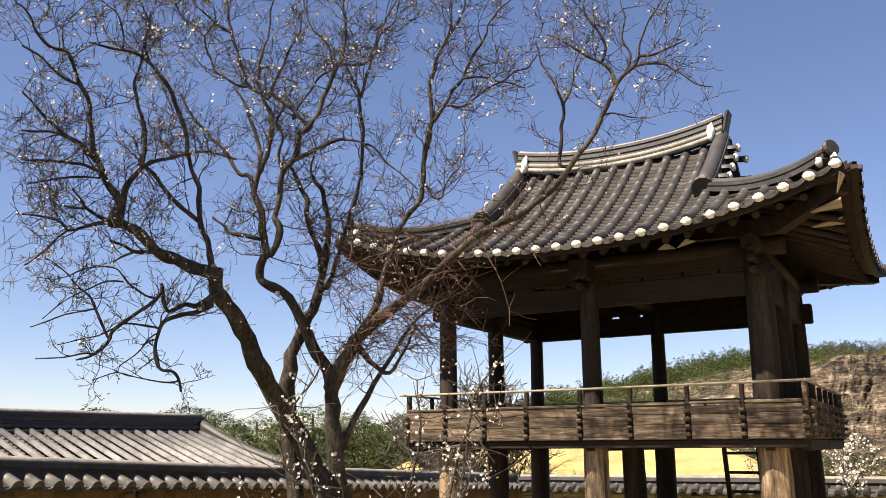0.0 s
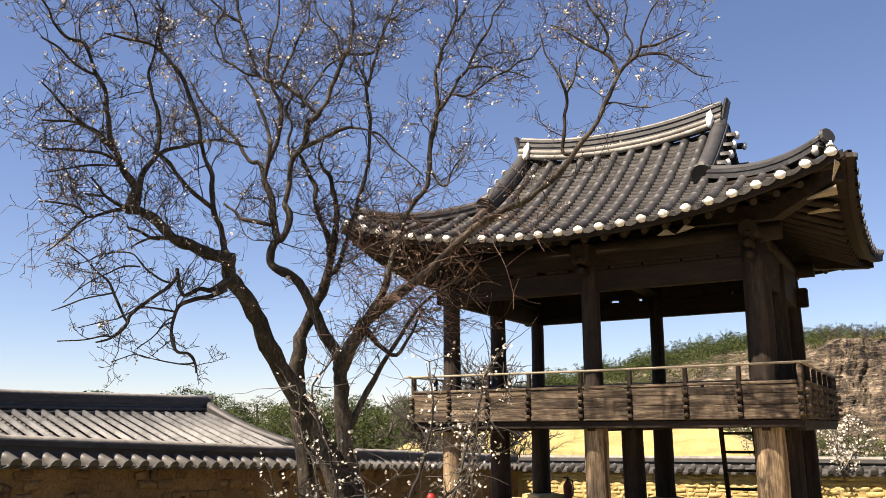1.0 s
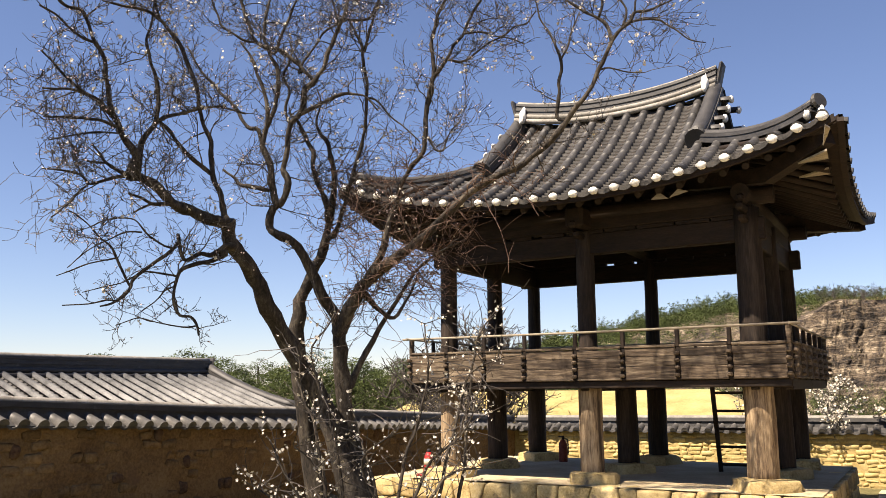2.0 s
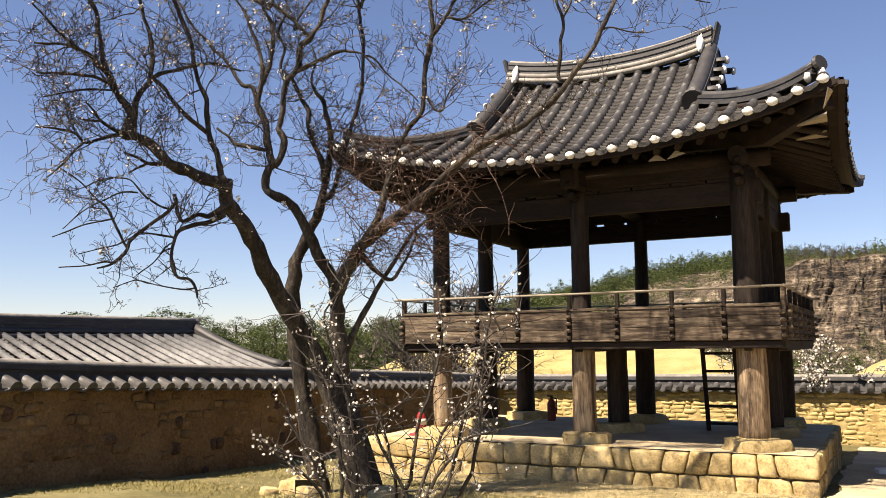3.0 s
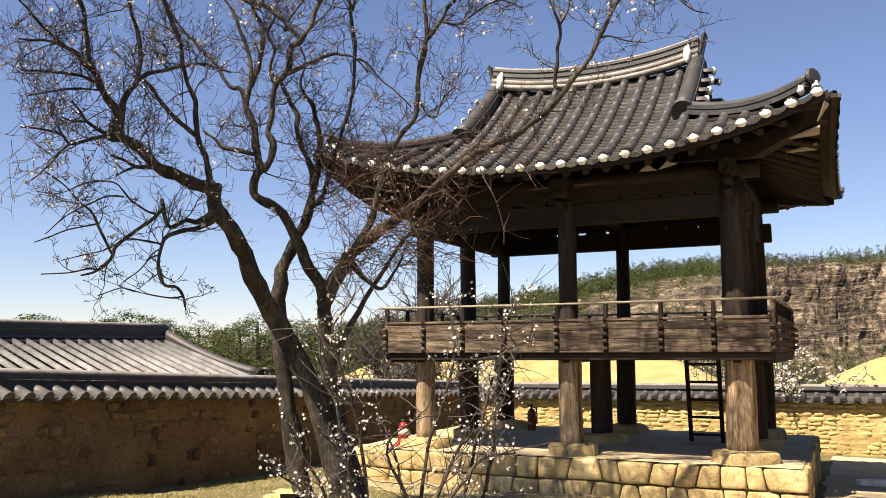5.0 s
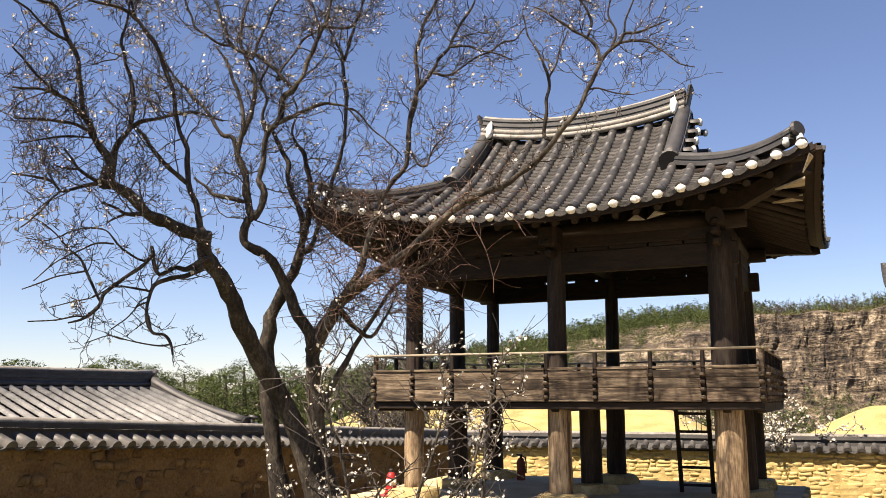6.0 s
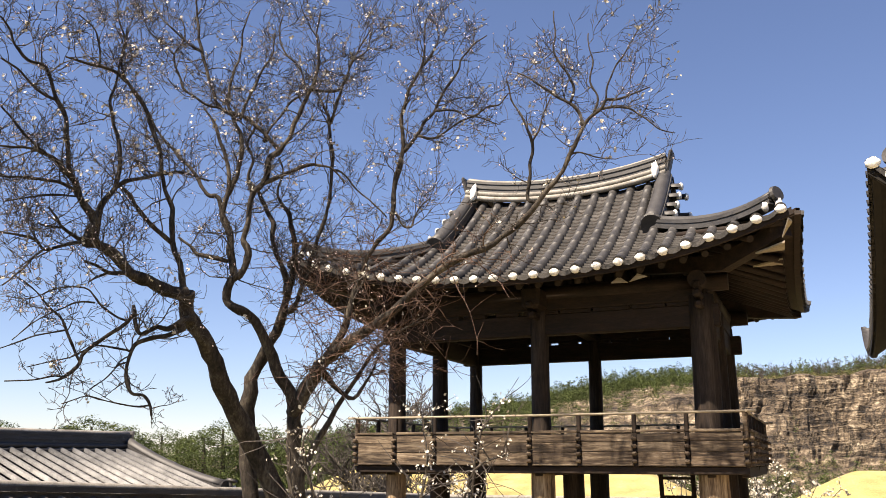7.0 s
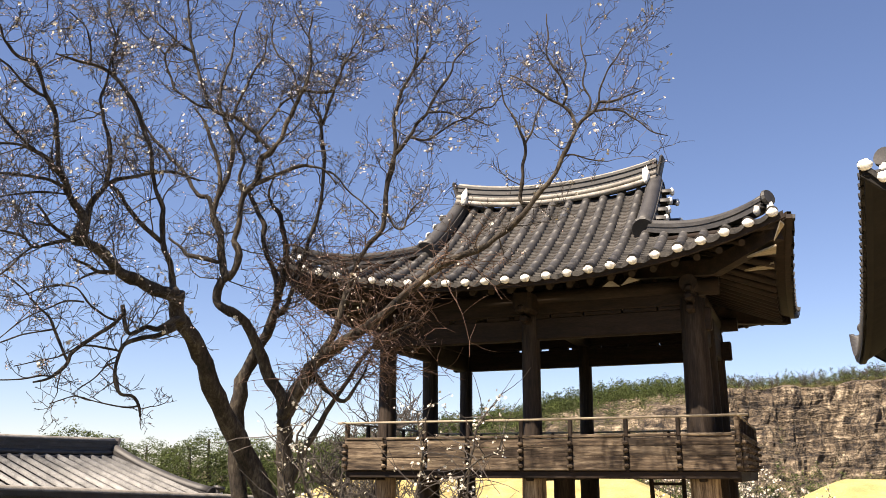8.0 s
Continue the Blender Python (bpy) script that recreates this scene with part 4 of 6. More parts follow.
# ---- hill with its cliff ----
def wander(p, d, length, r, rnd, bend=0.35, lift=0.1, n=5):
    """A crooked shoot from p: its points and thinning radii."""
    pts, d = [Vector(p)], Vector(d).normalized()
    for i in range(n):
        d = (d + Vector((rnd.gauss(0, bend), rnd.gauss(0, bend), rnd.gauss(0, bend) + lift)) * 0.55).normalized()
        pts.append(pts[-1] + d * length / n)
    return pts, [r * (1 - 0.75 * i / n) for i in range(n + 1)]


def hill_top(az):
    return lerp_table(az, [(-60, 1.0), (-38, 3.0), (-26, 8.2), (-21.8, 11.4), (-18, 13.9), (-14.2, 16.2), (-11.5, 17.8), (-7.5, 18.4), (-4.7, 18.0), (-3.4, 17.5), (0, 17.5), (3, 18.2), (14, 17.5), (40, 8.0)])


def rockiness(az):
    return lerp_table(az, [(-60, 0), (-16, 0.12), (-7, 0.55), (-4, 1.0), (14, 1.0), (40, 0.3)])


def ridged(x, y, z):
    return 1 - 2 * abs(noise.noise(Vector((x, y, z))))


def hill_point(az, u):
    """A point of the hill: az degrees round from +y, u from its foot to its top."""
    rock = rockiness(az)
    soft = u ** 0.85
    steep = 0.3 * min(1, u / 0.3) if u < 0.3 else (0.3 + 0.62 * (u - 0.3) / 0.22 if u < 0.52 else 0.92 + 0.08 * (u - 0.52) / 0.48)
    h = soft * (1 - rock) + steep * rock
    z = -5 + (hill_top(az) + 5) * h
    R = 128 + 48 * u
    w = az + 0.5 * noise.noise(Vector((az * 0.9, z * 0.3, 4)))
    bed = z + 0.7 * noise.noise(Vector((az * 0.3, z * 0.2, 8)))
    ledge = (bed * 0.42) % 1.0
    thin = (bed * 1.1 + 0.3) % 1.0
    R += rock * (3.2 * noise.noise(Vector((az * 0.26, z * 0.05, 0))) + 1.7 * ridged(w * 0.55, z * 0.05, 21) + 0.9 * ridged(w * 1.5, z * 0.1, 5)
                 + 0.45 * ridged(w * 3.6, z * 0.3, 33) - 0.9 * ledge * (0.5 + noise.noise(Vector((az * 0.7, 3, math.floor(bed * 0.42)))))
                 - 0.4 * thin * (0.5 + noise.noise(Vector((az * 1.3, 9, math.floor(bed * 1.1 + 0.3))))))
    z += 0.8 * noise.noise((az * 0.7, u * 6, 2))
    a = radians(az)
    return Vector((R * math.sin(a), R * math.cos(a), z))


hill = thing("hill", (0, 150, -5), "wooded hill with a weathered brown rock cliff", "hill", kind="structure")
azs = [-58 + 0.4 * i for i in range(100)] + [-18 + 0.1 * i for i in range(260)] + [8 + 0.6 * i for i in range(53)]
us = [0.3 * i / 30 for i in range(30)] + [0.3 + 0.24 * i / 110 for i in range(110)] + [0.54 + 0.46 * i / 40 for i in range(41)]
s = Shape()
s.grid([[hill_point(a, u) for a in azs] for u in us])
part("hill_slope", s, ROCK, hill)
trees, scrub, bare = Shape(), Shape(), Shape()
rnd = random.Random(5)
for i in range(11500):
    az, u = rnd.uniform(-32, 5), rnd.random()
    if i % 4 == 0:
        u = 0.8 + 0.2 * u
    rock = rockiness(az)
    if rock > 0.5 and 0.29 < u < 0.55 and rnd.random() < 0.97:
        continue
    if -16 < az < -6 and 0.3 < u < 0.62 and rnd.random() < 0.5:
        continue
    p = hill_point(az, u)
    high = 0.72 if az > -16 else 0.5
    green = rnd.random() < (0.9 if (u > high and az < -5) or az < -20 or u < 0.2 else 0.3 if u > 0.55 else 0.1)
    g = trees if green else scrub
    sz = 0.35 + 0.85 * rnd.random() ** 1.8
    if not green:
        g.puff(p + Vector((0, 0, sz * 0.25)), (sz * 0.9, sz * 0.9, sz * 0.45), 46, sz * 0.15, rnd)
        continue
    tall = rnd.uniform(0.9, 1.5)
    for k in range(4):
        v = k / 3
        c = p + Vector((rnd.gauss(0, 0.3) * sz, rnd.gauss(0, 0.3) * sz, sz * tall * (0.35 + 1.25 * v)))
        g.puff(c, (sz * (0.75 - 0.4 * v), sz * (0.75 - 0.4 * v), sz * 0.28), 22, sz * 0.17, rnd)
for i in range(120):
    az = rnd.uniform(-6, 10)
    p = hill_point(az, rnd.uniform(0.56, 0.98))
    for q in range(4):
        tp, tr = wander(p, (rnd.gauss(0, 0.35), rnd.gauss(0, 0.35), 1), rnd.uniform(1.2, 3.0), 0.06, rnd, 0.3, 0.1, 5)
        bare.tube(tp, tr, 3, caps=False)
        for k in range(14):
            t2, r3 = wander(tp[rnd.randint(1, 5)], (rnd.gauss(0, 0.7), rnd.gauss(0, 0.7), rnd.uniform(0.2, 1)), rnd.uniform(0.3, 0.9), 0.028, rnd, 0.3, 0.1, 3)
            bare.tube(t2, r3, 3, caps=False)
part("bare_wood", bare, TWIG, hill, "bare grey winter trees", kind="stuff")
part("pine_wood", trees, PINE, hill, "dark green pines", kind="stuff")
part("scrub", scrub, SCRUB, hill, "brown winter scrub", kind="stuff")


# ---- trees ----
def needle_tree(x, y, z, h, seed):
    rnd = random.Random(seed)
    r = thing("pine_tree", (x, y, z), "dark green spreading pine tree", "tree", "pines behind the houses")
    part("trunk", Shape().tube([(x, y, z - 0.3), (x + 0.2, y, z + h * 0.5), (x, y, z + h * 0.9)], [0.22, 0.16, 0.06], 8), BARK, r)
    s = Shape()
    for i in range(430):
        a, rr, zz = rnd.uniform(0, math.tau), math.sqrt(rnd.random()), rnd.random()
        w = h * 0.45 * math.sqrt(max(0.05, 1 - (2 * zz - 0.9) ** 2 * 0.7))
        c = Vector((x + math.cos(a) * rr * w, y + math.sin(a) * rr * w, z + h * (0.3 + 0.68 * zz) - rr * rr * h * 0.12))
        k = rnd.uniform(0.18, 0.42)
        s.puff(c, (k * 1.3, k * 1.3, k * 0.5), 42, k * 0.24, rnd)
    part("crown", s, PINE, r, kind="stuff")


for i in range(26):
    az = -51 + i * 1.22 + random.uniform(-0.4, 0.4)
    R = random.uniform(52, 66)
    x, y = R * math.sin(radians(az)), R * math.cos(radians(az))
    z = ground_z(x, y) - 1.0
    needle_tree(x, y, z, (4.2 + random.uniform(-0.5, 0.6) - z) * (1.0 if az < -22 else 0.93), 100 + i)


def smooth_line(ctrl, per=4):
    """Catmull-Rom through control points (x, y, z, r)."""
    c = [np.array(q, float) for q in ctrl]
    c = [2 * c[0] - c[1]] + c + [2 * c[-1] - c[-2]]
    out = []
    for i in range(1, len(c) - 2):
        for j in range(per):
            t = j / per
            out.append(0.5 * (2 * c[i] + (c[i + 1] - c[i - 1]) * t + (2 * c[i - 1] - 5 * c[i] + 4 * c[i + 1] - c[i + 2]) * t * t + (3 * c[i] - c[i - 1] - 3 * c[i + 1] + c[i + 2]) * t ** 3))
    out.append(c[-2])
    return out


def petal_flower(s, c, r, rnd):
    """Five small petals round a centre, cupped."""
    ax = Vector((rnd.gauss(0, 1), rnd.gauss(0, 1) - 0.6, rnd.gauss(0, 1))).normalized()
    u = ax.orthogonal().normalized()
    v = ax.cross(u)
    b = len(s.v)
    s.v.append(tuple(c))
    for i in range(10):
        a = math.tau * i / 10
        k = r if i % 2 == 0 else r * 0.62
        s.v.append(tuple(c + (u * math.cos(a) + v * math.sin(a)) * k + ax * (0.3 * r if i % 2 == 0 else 0.14 * r)))
    s.f.extend((b, b + 1 + i, b + 1 + (i + 1) % 10) for i in range(10))


plum = thing("plum_tree", (-6.2, 10.2, 0.25), "old gnarled plum tree, bare twigs with first pale blossoms", "tree")
plum_rnd = random.Random(77)
twigs, fine_twigs, buds, flowers, vines = Shape(), Shape(), Shape(), Shape(), Shape()


def shoot(p, d, length, r, level):
    pts, rad = wander(p, d, length, r, plum_rnd, 0.42 if level < 3 else 0.34, (0.14, 0.08, 0.04)[min(level - 1, 2)], (7, 5, 4)[min(level - 1, 2)])
    red = -5.6 < p[0] < -3.6 and p[2] < 4.9 and p[1] > 9.6 and level > 1
    g = vines if red else (twigs if level == 1 else fine_twigs)
    g.tube(pts, [max(0.0029, q) for q in rad], 5 if level == 1 else 3, caps=False)
    n = ((7, 4, 0) if p[2] > 4.0 else (5, 3, 0))[level - 1] if level < 4 else 0
    if n:
        for i in range(n):
            j = min(len(pts) - 2, int((0.15 + 0.85 * (i + plum_rnd.random()) / n) * (len(pts) - 1)))
            dd = (pts[j + 1] - pts[j]).normalized()
            side = Vector((plum_rnd.gauss(0, 1), plum_rnd.gauss(0, 1), plum_rnd.gauss(0, 1))).normalized()
            shoot(pts[j + 1] if plum_rnd.random() < 0.2 else pts[j].lerp(pts[j + 1], plum_rnd.random()), dd * 0.65 + side * 0.85 + Vector((0, 0, 0.15)), length * plum_rnd.uniform(0.3, 0.62), max(0.0035, r * 0.5), level + 1)
    if level >= 2:
        for q in pts[1:]:
            if plum_rnd.random() < 0.045:
                buds.blob(q + Vector((plum_rnd.gauss(0, 0.008), plum_rnd.gauss(0, 0.008), 0.0)), plum_rnd.uniform(0.005, 0.01), 0.2, 3, 4)
        if plum_rnd.random() < (0.06 if pts[-1].z > 5.2 else 0.02):
            for q in range(plum_rnd.randint(1, 4)):
                petal_flower(flowers, pts[-1] + Vector((plum_rnd.gauss(0, 0.02), plum_rnd.gauss(0, 0.02), plum_rnd.gauss(0, 0.02))), plum_rnd.uniform(0.014, 0.026), plum_rnd)


limb_points = []


def limb(ctrl):
    head = Vector(ctrl[0][:3])
    near = [q for q in limb_points if q.z < head.z + 0.05]
    if near and head.z > 1.0:
        q = min(near, key=lambda v: (v - head).length)
        if (q - head).length > 0.04:
            ctrl = [(*q, ctrl[0][3] * 1.05)] + ctrl
    line = smooth_line(ctrl)
    pts, rad = [], []
    for i, q in enumerate(line):
        k = q[3] * (0.86 if q[3] < 0.04 else 1.0)
        pts.append(Vector(q[:3]) + Vector((noise.noise(Vector(q[:3]) * 5.1), noise.noise(Vector(q[:3]) * 5.3 + Vector((5, 0, 0))), 0.4 * noise.noise(Vector(q[:3]) * 3.7))) * (0.022 + 0.2 * k))
        rad.append(k * (1 + 0.2 * noise.noise(Vector(q[:3]) * 6)))
    limb_points.extend(pts)
    s = Shape()
    # uneven, ribbed bark
    sides = 14 if ctrl[0][3] > 0.08 else 8
    s.tube(pts, rad, sides)
    for i, v in enumerate(s.v):
        v = Vector(v)
        c = min(pts, key=lambda q: (q - v).length_squared)
        s.v[i] = tuple(c + (v - c) * (1 + 0.22 * noise.noise(v * 9) + 0.1 * noise.noise(v * 23)))
    part("trunk" if ctrl[0][3] > 0.1 else "limb", s, BARK, plum, smooth=True)
    total = sum((b - a).length for a, b in zip(pts, pts[1:]))
    run = 0.0
    for i in range(len(pts) - 1):
        seg = (pts[i + 1] - pts[i]).length
        run += seg
        if rad[i] > 0.075 or pts[i].z < 2.4:
            continue
        rate = (7.5 if rad[i] < 0.022 else 4.5 if rad[i] < 0.04 else 2.2) * (0.75 if pts[i].z < 4.0 else 0.55 if pts[i].x > -3.6 else 1.0)
        for q in range(int(seg * rate + plum_rnd.random())):
            d = (pts[i + 1] - pts[i]).normalized()
            side = Vector((plum_rnd.gauss(0, 1), plum_rnd.gauss(0, 1), plum_rnd.gauss(0.25, 0.8))).normalized()
            shoot(pts[i].lerp(pts[i + 1], plum_rnd.random()), d * 0.45 + side, plum_rnd.uniform(0.25, 0.7) * (0.8 if pts[i].z < 4.0 else 1.25), max(0.005, min(0.0095, rad[i] * 0.45)), 1)


limb([(-6.01, 10.25, -0.07, 0.250), (-6.22, 10.04, 0.81, 0.170), (-6.49, 9.79, 1.82, 0.130), (-6.67, 9.39, 2.51, 0.115), (-6.69, 8.87, 3.08, 0.102), (-6.65, 8.50, 3.52, 0.095), (-6.72, 8.21, 3.80, 0.090), (-6.66, 8.10, 4.04, 0.095)])
limb([(-6.03, 10.35, -0.09, 0.200), (-6.32, 10.15, 1.37, 0.120), (-6.39, 10.00, 2.40, 0.100), (-6.32, 9.86, 2.91, 0.085), (-6.46, 9.63, 3.34, 0.070), (-6.55, 9.30, 3.88, 0.058), (-6.72, 9.08, 4.02, 0.055), (-6.82, 9.01, 4.16, 0.050), (-6.75, 9.02, 4.40, 0.045)])
limb([(-6.76, 10.32, -0.14, 0.160), (-7.04, 10.12, 1.43, 0.120), (-7.09, 9.93, 2.87, 0.100), (-6.91, 9.95, 3.51, 0.075), (-6.63, 9.92, 3.95, 0.060), (-6.50, 9.93, 4.49, 0.050)])
limb([(-6.31, 9.88, 2.84, 0.095), (-5.97, 9.87, 3.36, 0.085), (-5.68, 9.88, 3.58, 0.075), (-5.37, 9.90, 3.77, 0.060), (-4.93, 9.98, 4.09, 0.050), (-4.36, 10.10, 4.57, 0.045), (-3.81, 10.34, 4.85, 0.040), (-3.42, 10.40, 5.14, 0.040), (-3.09, 10.41, 5.51, 0.035), (-2.88, 10.48, 5.82, 0.030), (-2.66, 10.54, 6.30, 0.028)])
limb([(-5.97, 9.87, 3.36, 0.050), (-5.81, 9.99, 3.12, 0.040), (-5.62, 10.10, 2.97, 0.030), (-5.41, 10.17, 3.26, 0.020), (-5.34, 10.28, 3.56, 0.012)])
limb([(-6.28, 10.09, 2.11, 0.050), (-6.05, 10.25, 2.70, 0.040), (-5.74, 10.45, 3.30, 0.030), (-5.41, 10.56, 3.75, 0.022), (-4.89, 10.79, 4.05, 0.012)])
limb([(-6.66, 8.10, 4.05, 0.077), (-6.69, 8.02, 4.01, 0.071), (-6.76, 7.84, 4.04, 0.071), (-6.82, 7.66, 4.10, 0.064), (-6.87, 7.50, 4.12, 0.064), (-6.91, 7.40, 4.20, 0.058), (-6.95, 7.29, 4.32, 0.058), (-6.98, 7.16, 4.38, 0.052), (-7.01, 7.03, 4.40, 0.051), (-7.02, 6.94, 4.39, 0.051)])
limb([(-7.02, 6.94, 4.39, 0.045), (-7.04, 7.00, 4.54, 0.046), (-7.04, 7.03, 4.64, 0.046), (-7.08, 6.93, 4.79, 0.040), (-7.12, 6.84, 4.94, 0.040), (-7.14, 6.77, 5.05, 0.034), (-7.17, 6.67, 5.13, 0.029), (-7.19, 6.55, 5.19, 0.026), (-7.21, 6.41, 5.22, 0.023), (-7.22, 6.25, 5.20, 0.017), (-7.20, 5.96, 5.12, 0.011)])
limb([(-7.19, 6.55, 5.19, 0.020), (-7.22, 6.34, 5.28, 0.017), (-7.24, 6.18, 5.36, 0.014), (-7.27, 6.07, 5.48, 0.012), (-7.27, 5.96, 5.54, 0.011)])
limb([(-7.14, 6.77, 5.05, 0.032), (-7.17, 6.76, 5.20, 0.032), (-7.19, 6.74, 5.37, 0.029), (-7.22, 6.73, 5.56, 0.029), (-7.24, 6.71, 5.68, 0.026), (-7.28, 6.64, 5.83, 0.027), (-7.31, 6.57, 5.96, 0.024), (-7.34, 6.51, 6.12, 0.024), (-7.36, 6.46, 6.21, 0.021), (-7.37, 6.31, 6.19, 0.018), (-7.39, 6.20, 6.23, 0.018), (-7.41, 6.10, 6.31, 0.015), (-7.43, 6.07, 6.44, 0.013), (-7.45, 5.99, 6.53, 0.012), (-7.45, 5.89, 6.54, 0.009)])
limb([(-7.28, 6.60, 5.85, 0.018), (-7.31, 6.44, 5.88, 0.018), (-7.33, 6.29, 5.95, 0.015), (-7.36, 6.15, 6.04, 0.013), (-7.37, 5.96, 6.07, 0.012)])
limb([(-7.01, 7.03, 4.43, 0.040), (-7.03, 7.06, 4.62, 0.040), (-7.05, 7.11, 4.80, 0.038), (-7.05, 7.20, 4.97, 0.035), (-7.04, 7.29, 5.09, 0.035), (-7.05, 7.33, 5.27, 0.030), (-7.07, 7.33, 5.47, 0.030), (-7.11, 7.30, 5.69, 0.024), (-7.14, 7.26, 5.85, 0.021), (-7.18, 7.22, 6.04, 0.018), (-7.19, 7.29, 6.31, 0.016), (-7.21, 7.35, 6.69, 0.013), (-7.24, 7.42, 7.09, 0.010)])
limb([(-7.04, 7.29, 5.08, 0.030), (-7.02, 7.42, 5.19, 0.030), (-6.97, 7.58, 5.27, 0.024), (-6.89, 7.84, 5.39, 0.021), (-6.81, 8.07, 5.46, 0.019), (-6.67, 8.36, 5.44, 0.013)])
limb([(-6.68, 8.06, 4.09, 0.042), (-6.72, 8.02, 4.34, 0.039), (-6.76, 7.96, 4.54, 0.039), (-6.79, 7.94, 4.76, 0.036), (-6.82, 7.92, 4.99, 0.030), (-6.87, 7.86, 5.21, 0.030), (-6.91, 7.82, 5.44, 0.028), (-6.95, 7.78, 5.71, 0.028), (-7.00, 7.71, 5.93, 0.028), (-7.06, 7.62, 6.15, 0.028), (-7.12, 7.50, 6.31, 0.025), (-7.17, 7.40, 6.42, 0.025), (-7.21, 7.27, 6.48, 0.022), (-7.27, 7.09, 6.47, 0.019), (-7.30, 6.93, 6.43, 0.015), (-7.35, 6.73, 6.43, 0.011)])
limb([(-6.78, 7.94, 4.59, 0.030), (-6.85, 7.77, 4.70, 0.030), (-6.90, 7.63, 4.80, 0.030), (-6.95, 7.51, 4.92, 0.027), (-6.99, 7.44, 5.03, 0.024), (-7.02, 7.35, 5.11, 0.018)])
limb([(-7.17, 7.40, 6.42, 0.019), (-7.20, 7.35, 6.62, 0.016), (-7.22, 7.40, 6.89, 0.013), (-7.28, 7.32, 7.15, 0.010), (-7.32, 7.33, 7.50, 0.009)])
limb([(-7.27, 7.09, 6.47, 0.016), (-7.29, 7.11, 6.70, 0.013), (-7.34, 7.03, 6.91, 0.010), (-7.40, 6.87, 7.02, 0.008)])
limb([(-7.02, 6.94, 4.39, 0.028), (-7.06, 6.77, 4.43, 0.022), (-7.08, 6.66, 4.49, 0.022), (-7.09, 6.60, 4.57, 0.017), (-7.11, 6.51, 4.65, 0.014)])
limb([(-7.07, 6.67, 4.48, 0.017), (-7.08, 6.51, 4.45, 0.014), (-7.09, 6.38, 4.45, 0.009)])
limb([(-7.03, 6.90, 4.38, 0.025), (-7.04, 6.73, 4.32, 0.022), (-7.05, 6.59, 4.25, 0.019), (-7.05, 6.46, 4.20, 0.016), (-7.06, 6.38, 4.26, 0.016), (-7.07, 6.27, 4.28, 0.016), (-7.06, 6.12, 4.27, 0.013), (-7.04, 5.89, 4.23, 0.010)])
limb([(-7.05, 6.46, 4.20, 0.014), (-7.03, 6.31, 4.04, 0.012), (-7.00, 6.15, 3.89, 0.011), (-6.96, 5.99, 3.75, 0.008)])
limb([(-6.86, 7.55, 4.12, 0.029), (-6.90, 7.37, 4.13, 0.029), (-6.94, 7.19, 4.11, 0.023), (-6.97, 7.07, 4.16, 0.020), (-7.00, 6.93, 4.18, 0.014)])
limb([(-6.94, 7.20, 4.12, 0.017), (-6.96, 7.07, 4.04, 0.014), (-6.96, 6.96, 3.96, 0.010)])
limb([(-7.12, 6.80, 4.93, 0.023), (-7.14, 6.66, 4.95, 0.023), (-7.16, 6.51, 4.94, 0.020), (-7.17, 6.28, 4.90, 0.017), (-7.15, 5.96, 4.81, 0.011)])
limb([(-7.10, 6.85, 4.86, 0.014), (-7.13, 6.54, 4.79, 0.014), (-7.13, 6.31, 4.70, 0.011), (-7.11, 6.02, 4.58, 0.008)])
limb([(-6.73, 9.04, 4.43, 0.052), (-6.79, 9.01, 4.66, 0.052), (-6.79, 9.02, 4.84, 0.049), (-6.86, 9.00, 5.03, 0.046), (-6.92, 8.98, 5.21, 0.043), (-6.89, 9.00, 5.48, 0.037), (-6.89, 9.01, 5.74, 0.034), (-6.96, 8.98, 6.01, 0.030), (-7.05, 8.95, 6.28, 0.027), (-7.15, 8.92, 6.52, 0.021), (-7.26, 8.87, 6.68, 0.017)])
limb([(-6.91, 8.98, 5.21, 0.033), (-7.00, 8.95, 5.44, 0.033), (-7.13, 8.89, 5.47, 0.030), (-7.28, 8.83, 5.74, 0.027), (-7.43, 8.77, 5.93, 0.027), (-7.59, 8.70, 6.11, 0.028), (-7.70, 8.65, 6.24, 0.021), (-7.81, 8.62, 6.42, 0.018), (-7.97, 8.56, 6.67, 0.014)])
limb([(-6.84, 8.99, 4.61, 0.036), (-6.93, 8.95, 4.64, 0.033), (-7.06, 8.89, 4.67, 0.029), (-7.19, 8.83, 4.71, 0.026), (-7.28, 8.79, 4.82, 0.023), (-7.38, 8.74, 4.91, 0.017)])
limb([(-6.88, 9.00, 5.48, 0.033), (-6.80, 9.05, 5.74, 0.033), (-6.76, 9.07, 5.97, 0.034), (-6.76, 9.08, 6.17, 0.034), (-6.81, 9.06, 6.35, 0.031), (-6.90, 9.03, 6.51, 0.027), (-6.97, 9.01, 6.76, 0.024), (-6.96, 9.02, 7.09, 0.021), (-6.88, 9.07, 7.42, 0.016), (-6.87, 9.08, 7.75, 0.013), (-6.82, 9.11, 8.09, 0.010)])
limb([(-6.82, 9.06, 6.52, 0.024), (-6.74, 9.11, 6.83, 0.021), (-6.67, 9.15, 7.02, 0.021), (-6.61, 9.18, 7.21, 0.018), (-6.50, 9.23, 7.42, 0.014), (-6.49, 9.25, 7.75, 0.011)])
